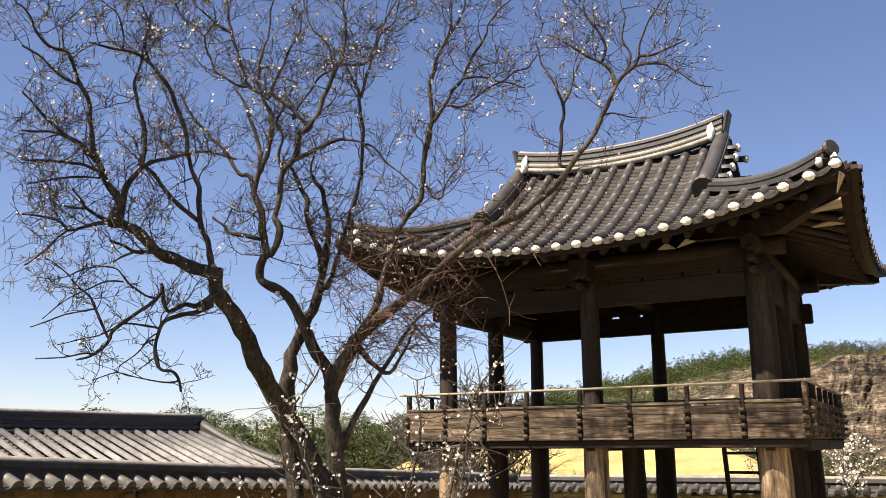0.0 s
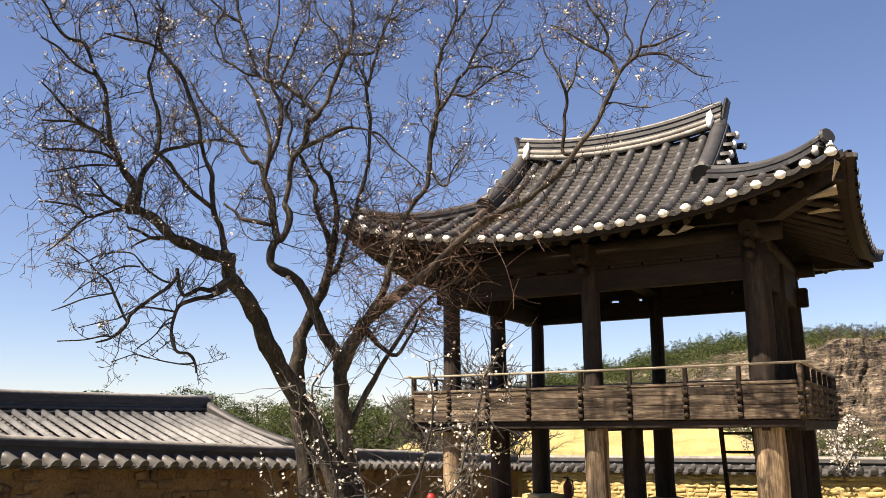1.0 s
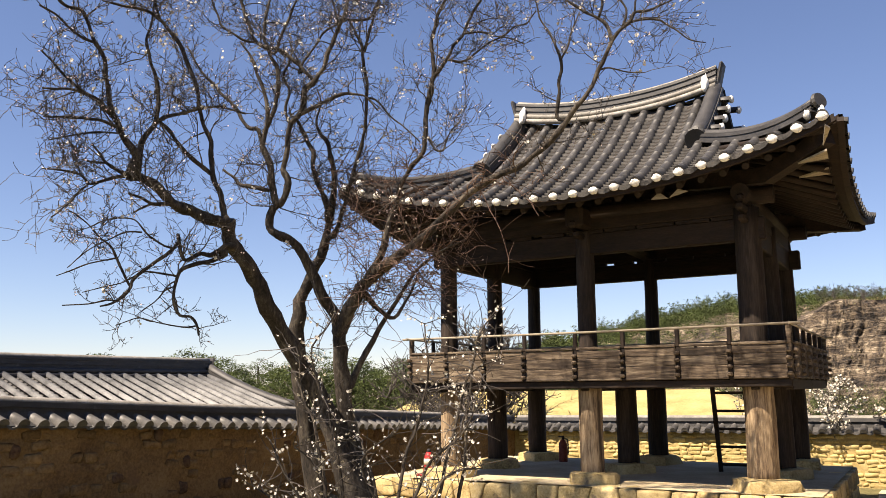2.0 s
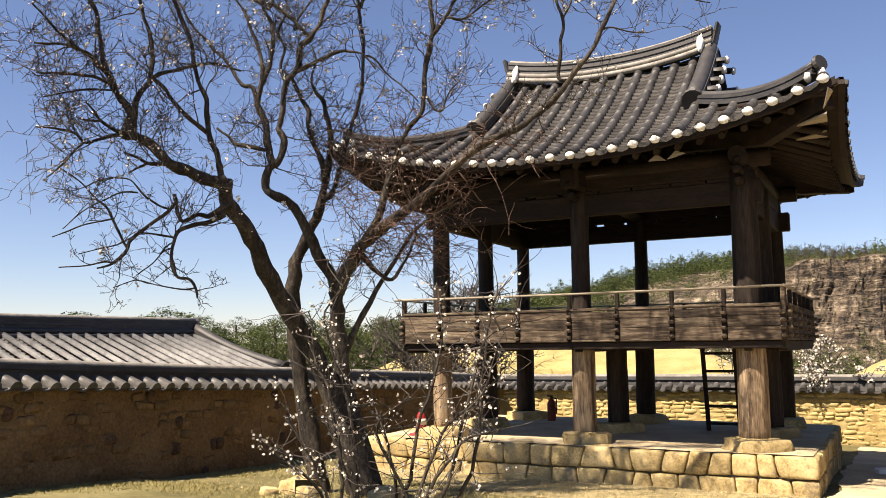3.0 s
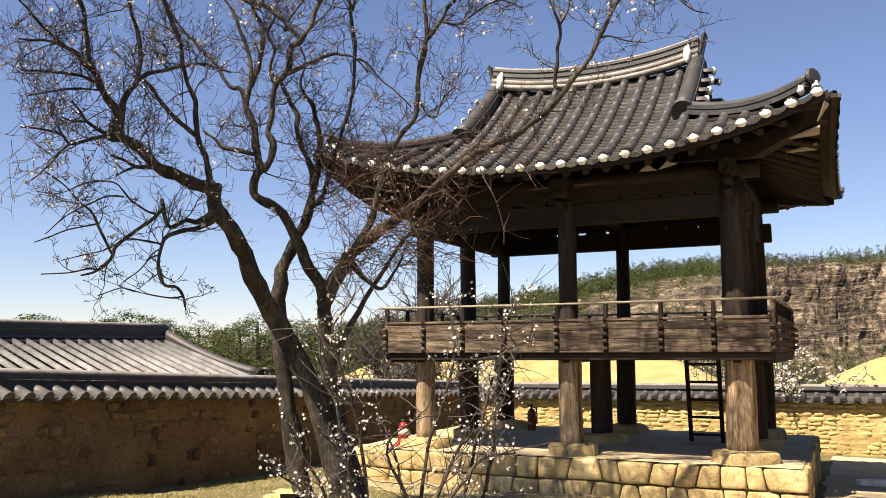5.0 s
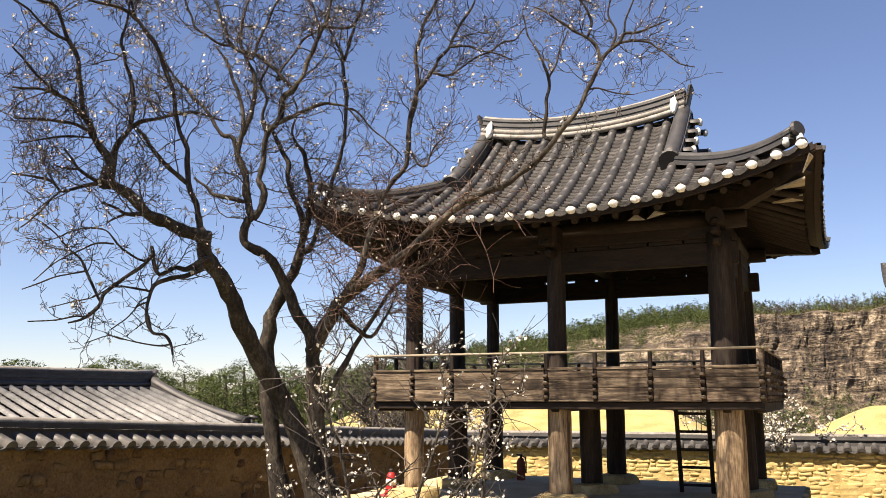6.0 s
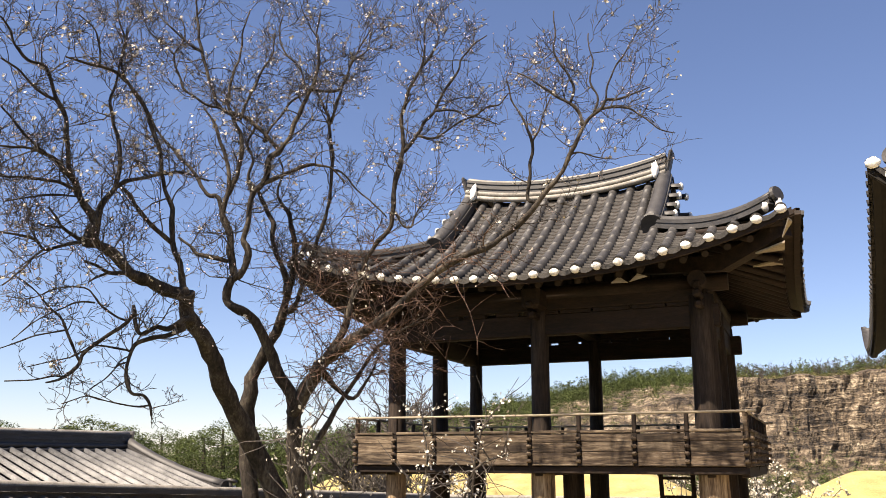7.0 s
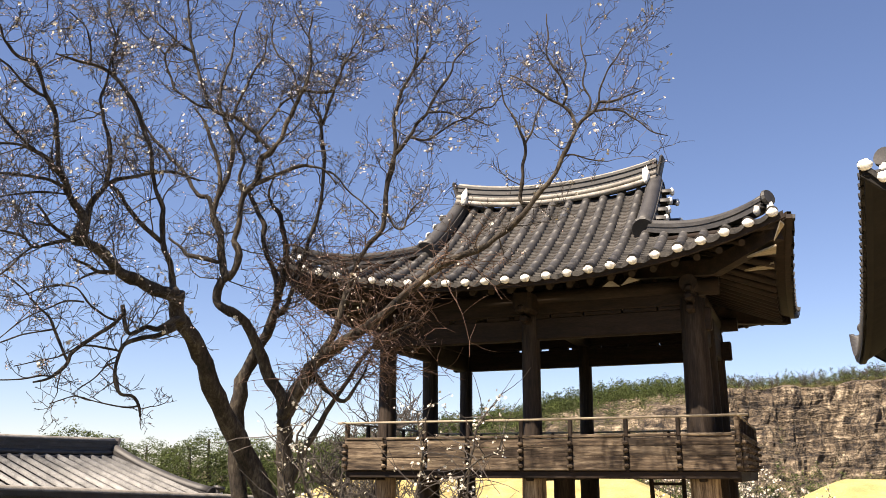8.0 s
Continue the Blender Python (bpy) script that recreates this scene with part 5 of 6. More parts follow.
limb([(-6.68, 9.06, 4.43, 0.045), (-6.59, 9.11, 4.70, 0.045), (-6.67, 9.08, 4.88, 0.039), (-6.63, 9.10, 5.07, 0.039), (-6.62, 9.12, 5.29, 0.039), (-6.60, 9.13, 5.50, 0.040), (-6.51, 9.18, 5.62, 0.040), (-6.46, 9.21, 5.82, 0.040), (-6.43, 9.22, 5.96, 0.040), (-6.31, 9.28, 6.10, 0.040), (-6.22, 9.33, 6.28, 0.034), (-6.15, 9.37, 6.51, 0.034), (-6.06, 9.41, 6.77, 0.031), (-5.99, 9.45, 6.95, 0.031), (-5.94, 9.47, 7.18, 0.024), (-5.93, 9.48, 7.38, 0.021), (-5.97, 9.47, 7.75, 0.014), (-5.93, 9.49, 8.09, 0.011)])
limb([(-5.99, 9.45, 6.95, 0.024), (-5.83, 9.52, 6.92, 0.021), (-5.66, 9.59, 6.95, 0.021), (-5.59, 9.63, 7.14, 0.017), (-5.53, 9.66, 7.34, 0.014), (-5.41, 9.71, 7.59, 0.011), (-5.28, 9.77, 7.88, 0.009)])
limb([(-6.03, 9.43, 6.89, 0.021), (-6.11, 9.40, 7.09, 0.017), (-6.19, 9.37, 7.30, 0.017), (-6.34, 9.31, 7.46, 0.014), (-6.42, 9.28, 7.75, 0.011), (-6.40, 9.29, 8.05, 0.009)])
limb([(-6.33, 9.28, 6.10, 0.034), (-6.43, 9.23, 6.21, 0.030), (-6.56, 9.18, 6.35, 0.031), (-6.70, 9.12, 6.49, 0.031), (-6.82, 9.07, 6.56, 0.031), (-6.96, 9.01, 6.59, 0.028), (-7.10, 8.95, 6.72, 0.024), (-7.20, 8.91, 7.00, 0.025), (-7.26, 8.89, 7.21, 0.025), (-7.34, 8.86, 7.46, 0.022), (-7.41, 8.85, 7.75, 0.022), (-7.46, 8.84, 8.09, 0.016), (-7.52, 8.83, 8.44, 0.013)])
limb([(-7.08, 8.95, 6.68, 0.021), (-7.23, 8.89, 6.72, 0.021), (-7.38, 8.83, 6.82, 0.018), (-7.52, 8.77, 6.96, 0.018), (-7.64, 8.73, 7.25, 0.017), (-7.67, 8.72, 7.45, 0.014), (-7.59, 8.77, 7.71, 0.012), (-7.66, 8.75, 8.01, 0.010)])
limb([(-7.67, 8.72, 7.43, 0.014), (-7.86, 8.65, 7.62, 0.013), (-8.04, 8.58, 7.83, 0.011), (-8.16, 8.54, 8.13, 0.010)])
limb([(-7.33, 8.87, 7.46, 0.018), (-7.51, 8.79, 7.58, 0.016), (-7.67, 8.74, 7.75, 0.015), (-7.86, 8.66, 7.96, 0.012), (-8.03, 8.60, 8.26, 0.010)])
limb([(-6.53, 9.19, 6.21, 0.020), (-6.44, 9.23, 6.41, 0.020), (-6.32, 9.29, 6.61, 0.017), (-6.20, 9.35, 6.79, 0.016), (-6.07, 9.41, 6.87, 0.014)])
limb([(-6.51, 9.18, 5.62, 0.033), (-6.34, 9.26, 5.71, 0.033), (-6.18, 9.34, 5.80, 0.030), (-5.99, 9.43, 5.89, 0.027), (-5.86, 9.49, 5.89, 0.020), (-5.69, 9.56, 5.83, 0.015), (-5.54, 9.63, 5.64, 0.012)])
limb([(-6.61, 9.13, 5.50, 0.026), (-6.67, 9.11, 5.74, 0.023), (-6.63, 9.13, 5.98, 0.020), (-6.70, 9.11, 6.21, 0.017), (-6.62, 9.16, 6.49, 0.014), (-6.66, 9.14, 6.68, 0.011)])
limb([(-6.44, 9.77, 4.31, 0.047), (-6.50, 9.76, 4.61, 0.040), (-6.62, 9.75, 4.83, 0.037), (-6.68, 9.74, 5.04, 0.034), (-6.69, 9.74, 5.24, 0.034), (-6.79, 9.73, 5.43, 0.035), (-6.89, 9.72, 5.65, 0.032), (-6.96, 9.71, 5.77, 0.028), (-7.10, 9.70, 5.91, 0.021)])
limb([(-6.40, 9.77, 4.45, 0.047), (-6.37, 9.78, 4.75, 0.040), (-6.37, 9.78, 4.98, 0.041), (-6.44, 9.78, 5.22, 0.037), (-6.50, 9.77, 5.42, 0.034), (-6.59, 9.76, 5.53, 0.028), (-6.65, 9.75, 5.67, 0.021), (-6.60, 9.76, 5.94, 0.015), (-6.65, 9.76, 6.19, 0.011)])
limb([(-6.34, 9.78, 4.12, 0.040), (-6.23, 9.79, 4.37, 0.037), (-6.16, 9.80, 4.59, 0.033), (-6.06, 9.82, 4.96, 0.030), (-5.98, 9.83, 5.22, 0.030), (-5.92, 9.84, 5.45, 0.027), (-5.90, 9.85, 5.72, 0.027), (-5.88, 9.85, 6.03, 0.027), (-5.91, 9.85, 6.31, 0.028), (-5.94, 9.84, 6.60, 0.028), (-5.99, 9.84, 6.74, 0.025), (-6.08, 9.83, 6.94, 0.020), (-6.16, 9.82, 7.12, 0.014)])
limb([(-5.92, 9.85, 6.62, 0.024), (-5.86, 9.86, 6.87, 0.021), (-5.78, 9.87, 7.07, 0.019), (-5.73, 9.87, 7.23, 0.016), (-5.63, 9.88, 7.47, 0.014), (-5.43, 9.91, 7.61, 0.011), (-5.36, 9.92, 7.93, 0.009)])
limb([(-5.90, 9.85, 5.95, 0.018), (-5.74, 9.87, 5.90, 0.016), (-5.54, 9.89, 5.65, 0.013), (-5.34, 9.92, 5.48, 0.012), (-5.10, 9.95, 5.23, 0.010)])
limb([(-5.95, 9.83, 3.36, 0.058), (-5.67, 9.87, 3.76, 0.048), (-5.53, 9.88, 4.19, 0.039), (-5.43, 9.90, 4.55, 0.036), (-5.25, 9.93, 4.87, 0.036), (-5.10, 9.95, 5.03, 0.039), (-5.03, 9.96, 5.22, 0.039), (-5.02, 9.96, 5.52, 0.039), (-5.00, 9.96, 5.75, 0.040), (-4.94, 9.97, 5.95, 0.040), (-4.90, 9.97, 6.15, 0.033), (-4.91, 9.97, 6.34, 0.030), (-4.93, 9.97, 6.55, 0.027), (-4.88, 9.98, 6.80, 0.024), (-4.79, 9.99, 7.03, 0.024), (-4.67, 10.01, 7.27, 0.021), (-4.62, 10.01, 7.53, 0.017), (-4.63, 10.01, 7.78, 0.014), (-4.55, 10.02, 8.02, 0.010)])
limb([(-4.90, 9.97, 6.09, 0.033), (-4.74, 10.00, 6.27, 0.027), (-4.63, 10.01, 6.45, 0.027), (-4.51, 10.03, 6.59, 0.023), (-4.40, 10.04, 6.80, 0.020), (-4.27, 10.06, 6.98, 0.020), (-4.16, 10.07, 7.17, 0.017), (-4.14, 10.08, 7.30, 0.014), (-3.96, 10.10, 7.48, 0.012), (-3.78, 10.12, 7.60, 0.009)])
limb([(-4.70, 10.00, 6.29, 0.020), (-4.51, 10.03, 6.24, 0.020), (-4.33, 10.05, 6.32, 0.016), (-4.14, 10.08, 6.44, 0.016), (-3.96, 10.10, 6.49, 0.015), (-3.79, 10.12, 6.59, 0.013), (-3.63, 10.14, 6.61, 0.011), (-3.51, 10.16, 6.75, 0.009)])
limb([(-4.48, 10.03, 6.62, 0.017), (-4.25, 10.06, 6.60, 0.017), (-4.07, 10.09, 6.52, 0.013), (-3.88, 10.11, 6.46, 0.012), (-3.67, 10.14, 6.35, 0.008)])
limb([(-5.01, 9.96, 5.32, 0.020), (-4.95, 9.97, 5.22, 0.019), (-4.88, 9.97, 5.10, 0.019), (-4.78, 9.99, 5.08, 0.018), (-4.74, 9.99, 5.20, 0.015), (-4.66, 10.01, 5.34, 0.012), (-4.53, 10.02, 5.43, 0.009)])
limb([(-4.65, 10.01, 7.27, 0.016), (-4.52, 10.03, 7.44, 0.014), (-4.44, 10.04, 7.67, 0.011), (-4.48, 10.03, 7.97, 0.009)])
limb([(-2.66, 10.54, 6.30, 0.030), (-2.68, 10.54, 6.45, 0.026), (-2.74, 10.53, 6.57, 0.026), (-2.84, 10.51, 6.66, 0.023), (-2.98, 10.48, 6.75, 0.020), (-3.15, 10.45, 6.89, 0.017), (-3.29, 10.43, 7.02, 0.014), (-3.47, 10.40, 7.12, 0.009)])
limb([(-2.80, 10.51, 6.64, 0.020), (-2.76, 10.52, 6.85, 0.020), (-2.83, 10.51, 7.05, 0.019), (-2.93, 10.49, 7.20, 0.016), (-2.99, 10.48, 7.37, 0.014), (-2.97, 10.48, 7.66, 0.012), (-2.99, 10.48, 7.95, 0.009)])
limb([(-2.66, 10.54, 6.30, 0.026), (-2.55, 10.56, 6.42, 0.026), (-2.42, 10.58, 6.53, 0.026), (-2.37, 10.59, 6.63, 0.021), (-2.21, 10.62, 6.63, 0.017), (-2.04, 10.65, 6.69, 0.013), (-1.83, 10.68, 6.75, 0.009)])
limb([(-2.45, 10.58, 6.52, 0.020), (-2.29, 10.60, 6.53, 0.020), (-2.10, 10.64, 6.49, 0.016), (-1.95, 10.66, 6.38, 0.012), (-1.76, 10.70, 6.19, 0.009), (-1.57, 10.74, 6.12, 0.007)])
limb([(-2.52, 10.56, 6.44, 0.017), (-2.47, 10.57, 6.70, 0.016), (-2.55, 10.56, 6.90, 0.015), (-2.50, 10.56, 7.17, 0.012), (-2.56, 10.55, 7.41, 0.010), (-2.54, 10.55, 7.57, 0.008)])
limb([(-2.37, 10.59, 6.63, 0.016), (-2.32, 10.60, 6.88, 0.015), (-2.21, 10.61, 7.10, 0.013), (-2.08, 10.63, 7.28, 0.011), (-1.89, 10.66, 7.61, 0.008)])
limb([(-3.36, 10.43, 5.40, 0.027), (-3.34, 10.43, 5.72, 0.026), (-3.32, 10.43, 5.94, 0.026), (-3.29, 10.44, 6.16, 0.025), (-3.35, 10.42, 6.32, 0.020), (-3.45, 10.41, 6.53, 0.016), (-3.55, 10.39, 6.77, 0.013), (-3.62, 10.38, 7.06, 0.009)])
limb([(-3.29, 10.44, 6.15, 0.017), (-3.20, 10.45, 6.35, 0.015), (-3.13, 10.46, 6.57, 0.012), (-3.05, 10.47, 6.76, 0.009)])
limb([(-2.84, 10.51, 5.94, 0.014), (-2.69, 10.54, 5.96, 0.012), (-2.49, 10.57, 5.87, 0.010), (-2.28, 10.61, 5.84, 0.007)])
limb([(-6.56, 7.98, 3.70, 0.041), (-6.66, 7.83, 3.59, 0.035), (-6.73, 7.73, 3.60, 0.029), (-6.80, 7.62, 3.51, 0.029), (-6.85, 7.58, 3.63, 0.026), (-6.89, 7.55, 3.82, 0.020)])
limb([(-6.55, 7.98, 3.61, 0.041), (-6.64, 7.85, 3.53, 0.032), (-6.74, 7.71, 3.48, 0.029), (-6.84, 7.55, 3.38, 0.026), (-6.85, 7.50, 3.21, 0.023), (-6.83, 7.49, 3.01, 0.022), (-6.79, 7.54, 2.88, 0.020), (-6.73, 7.63, 2.87, 0.018), (-6.68, 7.69, 2.78, 0.017), (-6.66, 7.70, 2.66, 0.013)])
limb([(-6.87, 7.56, 3.73, 0.024), (-6.90, 7.49, 3.62, 0.024), (-6.97, 7.37, 3.51, 0.024), (-7.03, 7.25, 3.40, 0.024), (-7.08, 7.13, 3.27, 0.023), (-7.09, 7.10, 3.18, 0.023), (-7.11, 7.04, 3.09, 0.021), (-7.15, 6.94, 3.00, 0.018), (-7.21, 6.80, 2.95, 0.011)])
limb([(-7.09, 7.10, 3.18, 0.017), (-7.15, 7.03, 3.35, 0.017), (-7.21, 6.97, 3.52, 0.016), (-7.25, 6.92, 3.63, 0.014), (-7.32, 6.82, 3.73, 0.011), (-7.41, 6.68, 3.89, 0.010), (-7.50, 6.53, 3.99, 0.007)])
limb([(-6.90, 7.51, 3.65, 0.017), (-6.97, 7.40, 3.68, 0.014), (-7.05, 7.30, 3.76, 0.013), (-7.11, 7.23, 3.87, 0.011), (-7.18, 7.13, 3.96, 0.010), (-7.31, 6.89, 3.91, 0.009), (-7.41, 6.65, 3.77, 0.007), (-7.49, 6.46, 3.77, 0.006)])
limb([(-7.10, 7.23, 3.81, 0.011), (-7.18, 7.09, 3.80, 0.010), (-7.27, 6.89, 3.69, 0.009), (-7.35, 6.70, 3.54, 0.008), (-7.40, 6.51, 3.35, 0.006)])
limb([(-7.14, 6.97, 3.01, 0.013), (-7.19, 6.87, 3.02, 0.011), (-7.26, 6.70, 2.97, 0.009), (-7.35, 6.46, 2.94, 0.007)])
limb([(-6.87, 7.49, 3.33, 0.015), (-6.96, 7.35, 3.35, 0.013), (-7.05, 7.21, 3.35, 0.009), (-7.13, 7.04, 3.23, 0.008), (-7.22, 6.85, 3.16, 0.007), (-7.30, 6.65, 3.09, 0.006)])
limb([(-7.20, 6.98, 3.49, 0.011), (-7.28, 6.80, 3.44, 0.010), (-7.36, 6.61, 3.36, 0.008), (-7.42, 6.41, 3.25, 0.007)])
limb([(-6.69, 7.68, 2.77, 0.011), (-6.77, 7.54, 2.75, 0.009), (-6.91, 7.33, 2.79, 0.008), (-7.02, 7.13, 2.84, 0.007), (-7.11, 6.94, 2.75, 0.006)])
limb([(-6.85, 7.50, 3.21, 0.011), (-6.91, 7.40, 3.15, 0.010), (-6.95, 7.30, 3.02, 0.008), (-7.01, 7.18, 2.90, 0.007)])

tangle = [q for q in limb_points if -6.4 < q.x < -3.9 and 3.2 < q.z < 4.9 and q.y > 9.7]
for i in range(150):
    p = plum_rnd.choice(tangle)
    pts, rad = wander(p, (plum_rnd.gauss(0.35, 0.7), plum_rnd.gauss(0.2, 0.6), plum_rnd.gauss(0.0, 0.5)), plum_rnd.uniform(0.4, 1.25), 0.008, plum_rnd, 0.42, -0.02, 7)
    vines.tube(pts, [max(0.0035, q) for q in rad], 3, caps=False)
    for q in range(7):
        j = plum_rnd.randint(1, 6)
        tp, tr = wander(pts[j], (plum_rnd.gauss(0, 1), plum_rnd.gauss(0, 1), plum_rnd.gauss(0.1, 0.8)), plum_rnd.uniform(0.15, 0.5), 0.005, plum_rnd, 0.35, 0.02, 4)
        vines.tube(tp, [max(0.003, q2) for q2 in tr], 3, caps=False)
        if plum_rnd.random() < 0.12:
            petal_flower(flowers, tp[-1], plum_rnd.uniform(0.012, 0.018), plum_rnd)

part("twig_spray", twigs, TWIG, plum, kind="stuff")
part("fine_twig_spray", fine_twigs, TWIG, plum, kind="stuff")
part("reddish_twig_spray", vines, VINE, plum, "reddish tangled twigs", kind="stuff")
part("bud_scatter", buds, PINKBUD, plum, "small pink buds", kind="stuff")
part("blossoms", flowers, BLOSSOM, plum, "scattered white blossoms", kind="stuff")

# ---- the blossoming bush before the pavilion ----
bush = thing("flowering_bush", (-3.4, 6.1, 0.42), "slender young plum bush with clusters of white blossoms", "bush")
bush_rnd = random.Random(31)
bush_twigs, bush_flowers = Shape(), Shape()


def bush_bloom(p, k=1.0):
    for q in range(bush_rnd.randint(1, 6)):
        petal_flower(bush_flowers, p + Vector((bush_rnd.gauss(0, 0.026), bush_rnd.gauss(0, 0.026), bush_rnd.gauss(0, 0.026))), bush_rnd.uniform(0.009, 0.016), bush_rnd)


def stem(ctrl):
    line = smooth_line([(*c, 0.018 - 0.013 * i / (len(ctrl) - 1)) for i, c in enumerate(ctrl)], 5)
    pts = [Vector(q[:3]) + Vector((noise.noise(Vector(q[:3]) * 5), noise.noise(Vector(q[:3]) * 5 + Vector((3, 0, 0))), 0)) * 0.03 for q in line]
    part("stem", Shape().tube(pts, [q[3] for q in line], 7), BARK, bush, smooth=True)
    n = len(pts)
    for i in range(n // 4, n):
        for q in range(2):
            d = Vector((bush_rnd.gauss(0, 1), bush_rnd.gauss(0, 1), bush_rnd.gauss(0.5, 0.7)))
            tp, tr = wander(pts[i], d, bush_rnd.uniform(0.12, 0.5), 0.005, bush_rnd, 0.3, 0.1, 5)
            bush_twigs.tube(tp, [max(0.0022, r) for r in tr], 3, caps=False)
            for p in tp[1:]:
                if bush_rnd.random() < (0.17 if p.z > 0.9 else 0.09):
                    bush_bloom(p)
        if i > n * 0.5 and bush_rnd.random() < 0.6:
            bush_bloom(pts[i])


stem([(-3.64, 5.98, 0.45), (-3.7, 6.0, 0.96), (-3.8, 5.92, 1.29), (-3.95, 5.8, 1.67)])
stem([(-3.6, 6.0, 0.45), (-3.53, 5.96, 1.1), (-3.63, 5.95, 1.71), (-3.78, 5.95, 2.04), (-3.8, 5.9, 2.37)])
stem([(-3.57, 6.02, 0.45), (-3.47, 6.1, 1.08), (-3.59, 6.08, 1.78), (-3.69, 5.97, 2.29), (-3.59, 6.09, 2.63)])
stem([(-3.55, 6.14, 0.42), (-3.56, 5.85, 0.92), (-3.66, 5.65, 1.21), (-3.87, 5.53, 1.37)])
stem([(-3.41, 6.32, 0.39), (-3.28, 6.34, 0.85), (-3.32, 6.26, 1.36), (-3.5, 6.22, 1.9)])
stem([(-3.32, 6.25, 0.42), (-3.02, 6.22, 1.05), (-2.85, 6.26, 1.46), (-2.58, 6.37, 1.74), (-2.5, 6.39, 1.95)])
stem([(-3.29, 6.27, 0.42), (-2.86, 6.18, 1.15), (-2.63, 6.26, 1.43), (-2.43, 6.36, 1.47)])
stem([(-3.36, 6.24, 0.42), (-3.19, 6.36, 1.1), (-3.09, 6.45, 1.69), (-2.95, 6.47, 2.11), (-3.01, 6.51, 2.55)])
stem([(-3.2, 6.2, 0.44), (-2.84, 6.31, 1.09), (-2.71, 6.41, 1.74), (-2.56, 6.44, 2.15), (-2.31, 6.55, 2.27)])
stem([(-3.32, 6.25, 0.42), (-3.13, 6.3, 0.87), (-3.34, 6.13, 1.45), (-3.1, 6.21, 1.74)])
stem([(-3.2, 6.2, 0.44), (-2.73, 6.47, 1.16), (-2.66, 6.54, 1.86), (-2.55, 6.53, 2.36), (-2.49, 6.55, 2.53)])
stem([(-3.31, 6.15, 0.44), (-3.43, 6.03, 0.89), (-3.58, 5.89, 1.47), (-3.72, 5.8, 1.63)])

part("twig_spray", bush_twigs, TWIG, bush, kind="stuff")
part("blossoms", bush_flowers, BLOSSOM, bush, "white open blossoms", kind="stuff")


def white_bush(x, y, z, w, h, seed, full):
    rnd = random.Random(seed)
    r = thing("blossom_shrub", (x, y, z), "leafless shrub with loose white blossom leaning over the wall", "shrub", "shrubs by the wall")
    st, fl = Shape(), Shape()
    for i in range(11):
        p, rad = wander((x + rnd.gauss(0, 0.06), y, z), (rnd.gauss(0, w), rnd.gauss(-0.28, 0.12), 1), h * rnd.uniform(0.75, 1.0), 0.02, rnd, 0.25, 0.12, 8)
        st.tube(p, [max(0.006, q) for q in rad], 5, caps=False)
        for q in p[3:]:
            for k in range(2):
                tp, tr = wander(q, (rnd.gauss(0, 1), rnd.gauss(0, 0.6), rnd.uniform(-0.2, 0.8)), rnd.uniform(0.15, 0.42), 0.008, rnd, 0.3, 0.05, 4)
                st.tube(tp, [max(0.004, g) for g in tr], 3, caps=False)
                for c in tp[1:]:
                    if c.z > 0.9 and rnd.random() < full:
                        for f in range(rnd.randint(1, 4)):
                            petal_flower(fl, c + Vector((rnd.gauss(0, 0.03), rnd.gauss(0, 0.03), rnd.gauss(0, 0.03))), rnd.uniform(0.022, 0.042), rnd)
    part("branch_spray", st, TWIG, r, kind="stuff")
    part("blossoms", fl, BLOSSOM, r, kind="stuff")


white_bush(-1.8, 23.75, -0.25, 0.2, 2.95, 1, 0.85)
white_bush(-1.2, 23.75, -0.25, 0.25, 2.4, 2, 0.85)
white_bush(-3.5, 23.75, -0.25, 0.22, 2.7, 3, 0.35)


def bare_tree(x, y, z, h, seed, label):
    rnd = random.Random(seed)
    r = thing("bare_tree", (x, y, z), label, "tree", "bare trees beyond the wall")
    tw = Shape()

    def grow(p, d, length, rad, level):
        pts, rr = wander(p, d, length, rad, rnd, 0.32, 0.12, 6)
        if level == 0:
            part("trunk", Shape().tube(pts, rr, 8), BARK, r, smooth=True)
        else:
            tw.tube(pts, [max(0.009, q) for q in rr], 4, caps=False)
        if level < 3:
            for i in range((12, 8, 6)[level]):
                k = rnd.uniform(0.25, 1.0)
                q = pts[min(5, int(k * 6))]
                grow(q, (rnd.gauss(0, 0.7), rnd.gauss(0, 0.7), rnd.uniform(0.1, 1.0)), length * rnd.uniform(0.4, 0.65), rad * 0.5, level + 1)
    grow(Vector((x, y, z - 0.2)), (0, 0, 1), h * 0.6, 0.11, 0)
    part("twig_spray", tw, TWIG, r, kind="stuff")


bare_tree(-13.3, 25.5, -0.4, 6.4, 4, "leafless tree with fine grey twigs beyond the wall")
bare_tree(-11.6, 25.0, -0.4, 6.0, 9, "leafless tree with fine grey twigs beyond the wall")
bare_tree(-14.8, 26.5, -0.4, 5.8, 14, "leafless tree with fine grey twigs beyond the wall")

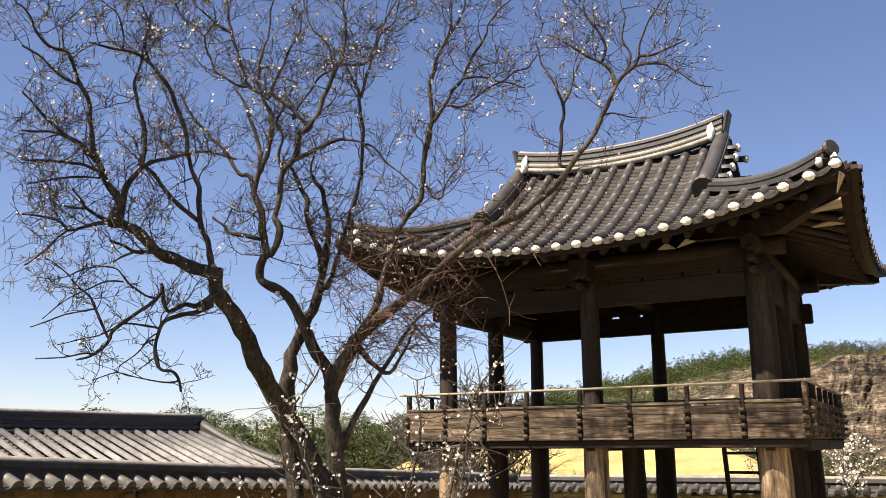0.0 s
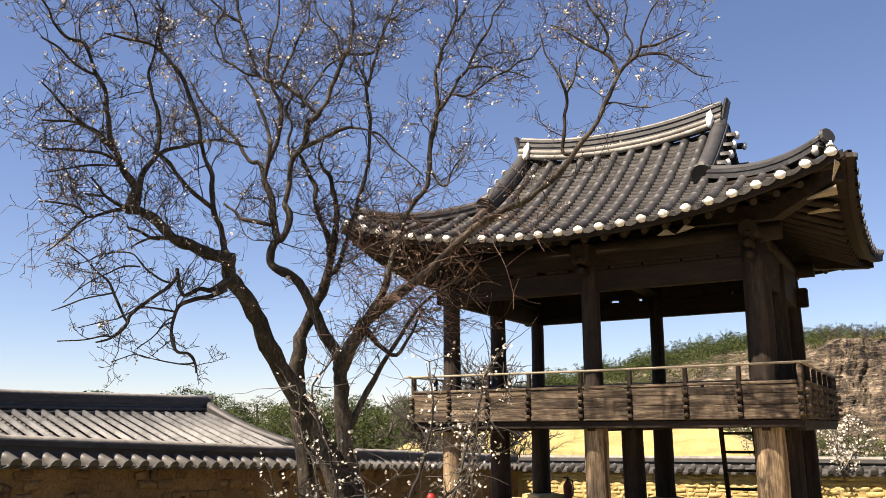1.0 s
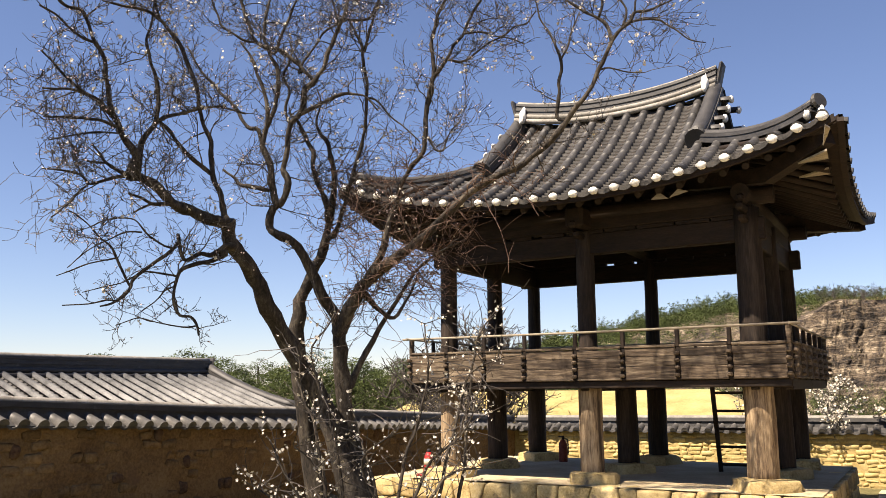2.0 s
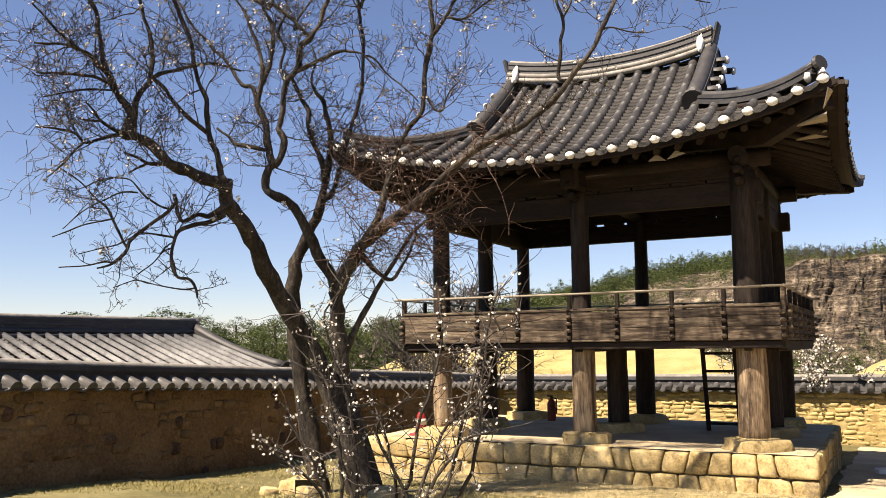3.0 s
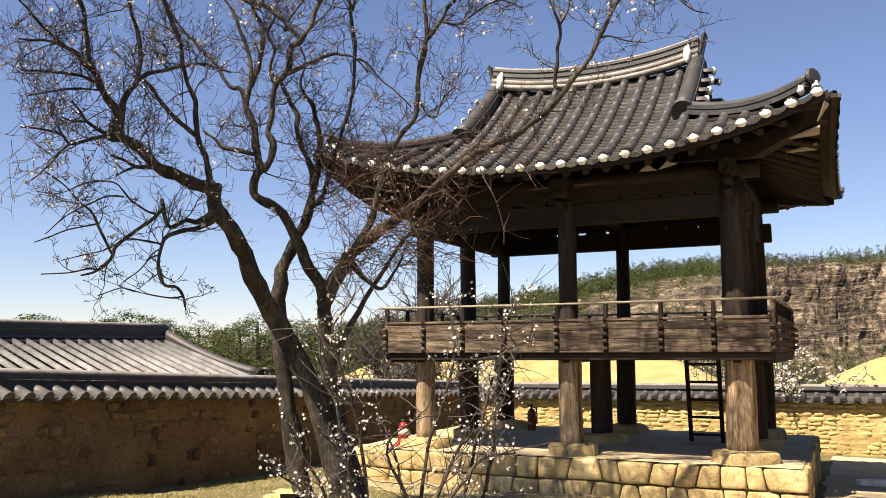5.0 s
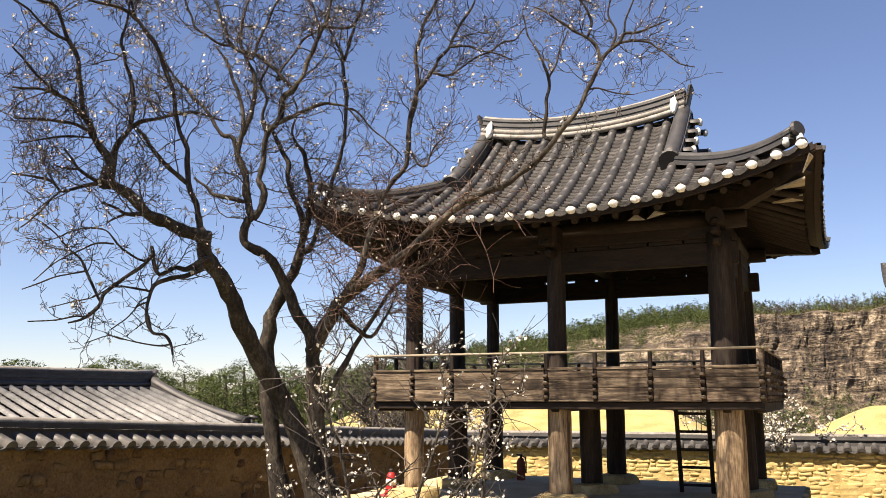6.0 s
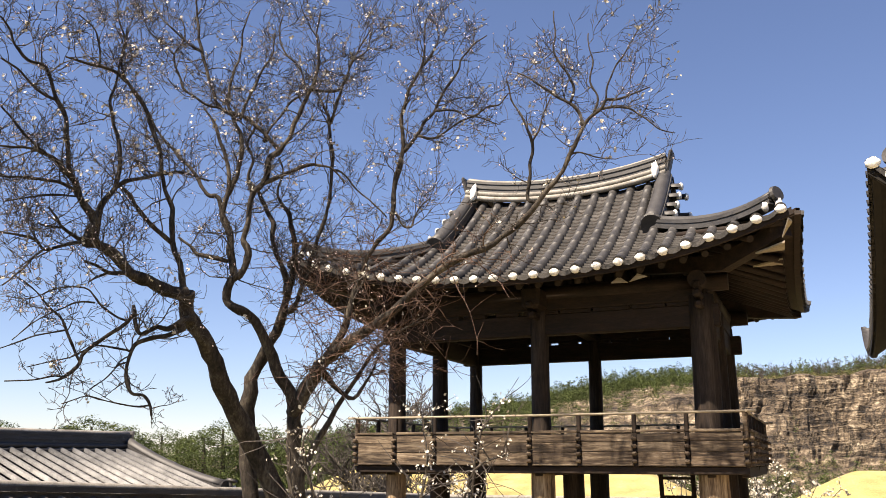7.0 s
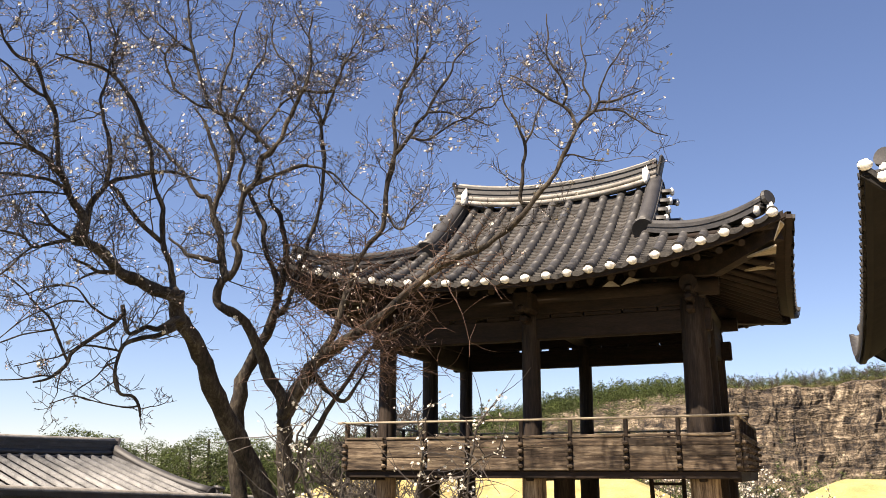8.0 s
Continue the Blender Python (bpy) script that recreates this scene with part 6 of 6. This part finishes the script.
# ---- loose stones by the tree ----
stone_rnd = random.Random(8)
for x, y, w in ((-6.9, 9.9, 0.5), (-6.5, 9.6, 0.36), (-7.3, 10.5, 0.42), (-5.6, 9.9, 0.4), (-7.1, 9.5, 0.26), (-5.3, 10.5, 0.3)):
    ob = new("loose_stone", rough_stone(w, w * 0.5, w * 0.8, stone_rnd.uniform(0, 50), 0.55).mesh("loose_stone", STONE, True))
    ob.matrix_basis = Matrix.Translation((x, y, ground_z(x, y) + w * 0.12)) @ pose(0, 0, 0, stone_rnd.uniform(-8, 8), stone_rnd.uniform(-8, 8), stone_rnd.uniform(0, 360))
    tagged(ob, "rough yellowish stone lying on the lawn under the tree", "stone", "stones under the tree")

ob = new("marker_block", Shape().box((-0.3, -0.07, -0.06), (0.3, 0.07, 0.09), 0.015, None, 0.008).mesh("marker_block", PLASTER))
ob.matrix_basis = Matrix.Translation((-0.02, 16.2, ground_z(-0.02, 16.2) + 0.03)) @ pose(0, 0, 0, 0, 0, 30)
tagged(ob, "small white stone kerb block lying on the sandy yard", "kerb block")

# ---- grass ----
grass_rnd = random.Random(12)
s = Shape()
for i in range(90000):
    x, y = grass_rnd.uniform(-9.7, -0.5), grass_rnd.uniform(7.5, 12.9)
    if noise.noise((x * 0.45, y * 0.6, 5)) + 0.35 * noise.noise((x * 2.1, y * 2.1, 1)) < grass_rnd.uniform(-0.35, 0.25) - 0.05 * (x + 6):
        continue
    if x > straw_edge(y) and y > 10.9 and grass_rnd.random() < 0.55:
        continue
    z, a = ground_z(x, y) - 0.005, grass_rnd.uniform(0, math.tau)
    h, w = grass_rnd.uniform(0.015, 0.05), grass_rnd.uniform(0.004, 0.009)
    lx, ly = grass_rnd.gauss(0, 0.03), grass_rnd.gauss(0, 0.03)
    b = len(s.v)
    s.v.extend([(x - w * math.cos(a), y - w * math.sin(a), z), (x + w * math.cos(a), y + w * math.sin(a), z), (x + lx, y + ly, z + h)])
    s.f.append((b, b + 1, b + 2))
tagged(part("grass", s, BLADE, None), "short dry yellow-green winter grass", "grass", kind="stuff")


LITTER = material("dry_straw", (0.20, 0.155, 0.075), (0.36, 0.29, 0.155), (0.52, 0.43, 0.25), 3, 30, 0.9, 0, 0, jitter=0.3)
s = Shape()
for i in range(36000):
    x, y = grass_rnd.uniform(-9.0, -0.6), grass_rnd.uniform(9.3, 12.95)
    if x < straw_edge(y) - 1.2 and grass_rnd.random() < 0.88:
        continue
    z, a = ground_z(x, y) + grass_rnd.uniform(0.012, 0.03), grass_rnd.uniform(0, math.tau)
    l, w = grass_rnd.uniform(0.02, 0.07), grass_rnd.uniform(0.003, 0.007)
    dx, dy = math.cos(a), math.sin(a)
    b = len(s.v)
    s.v.extend([(x - w * dy, y + w * dx, z), (x + w * dy, y - w * dx, z), (x + l * dx, y + l * dy, z + grass_rnd.uniform(-0.006, 0.03))])
    s.f.append((b, b + 1, b + 2))
tagged(part("straw_litter", s, LITTER, None), "pale dry straw scattered on the ground", "straw", kind="stuff")


# ---- stones set in the courtyard walls ----
def wall_stones(root, at, s0, s1, near0, near1, mat, row, lo, hi, share, seed, proud):
    rnd = random.Random(seed)
    rest, count = Shape(), 0
    up = -0.12
    while up > -2.0:
        d = s0 + rnd.uniform(0, 0.2)
        while d < s1:
            w, h = rnd.uniform(lo, hi), row * rnd.uniform(0.62, 0.9)
            q = at(d + w / 2, 0, up)
            if rnd.random() < share and q.z > ground_z(q.x, q.y):
                c = at(d + w / 2, 0.01 + 0.03 * max(0.0, -up), up + rnd.uniform(-0.015, 0.015))
                a, b = at(d, 0, 0), at(d + w, 0, 0)
                m = frame_on(c, c + (b - a)) @ pose(0, 0, 0, 0, rnd.uniform(-6, 6), 0)
                sh = Shape().box((-w * 0.5, -proud, -h * 0.55), (w * 0.5, proud, h * 0.55), 0.034, None, 0.016)
                if near0 < d < near1 and count < 280:
                    part("stone", sh.mesh("stone", mat, True, True), mat, root, m=m)
                    count += 1
                else:
                    off = len(rest.v)
                    rest.v.extend(tuple(m @ Vector(v)) for v in sh.v)
                    rest.f.extend(tuple(k + off for k in f) for f in sh.f)
            d += w + rnd.uniform(0.015, 0.05)
        up -= row
    part("stones", rest.mesh("stones", mat, True, True), mat, root, kind="stuff")


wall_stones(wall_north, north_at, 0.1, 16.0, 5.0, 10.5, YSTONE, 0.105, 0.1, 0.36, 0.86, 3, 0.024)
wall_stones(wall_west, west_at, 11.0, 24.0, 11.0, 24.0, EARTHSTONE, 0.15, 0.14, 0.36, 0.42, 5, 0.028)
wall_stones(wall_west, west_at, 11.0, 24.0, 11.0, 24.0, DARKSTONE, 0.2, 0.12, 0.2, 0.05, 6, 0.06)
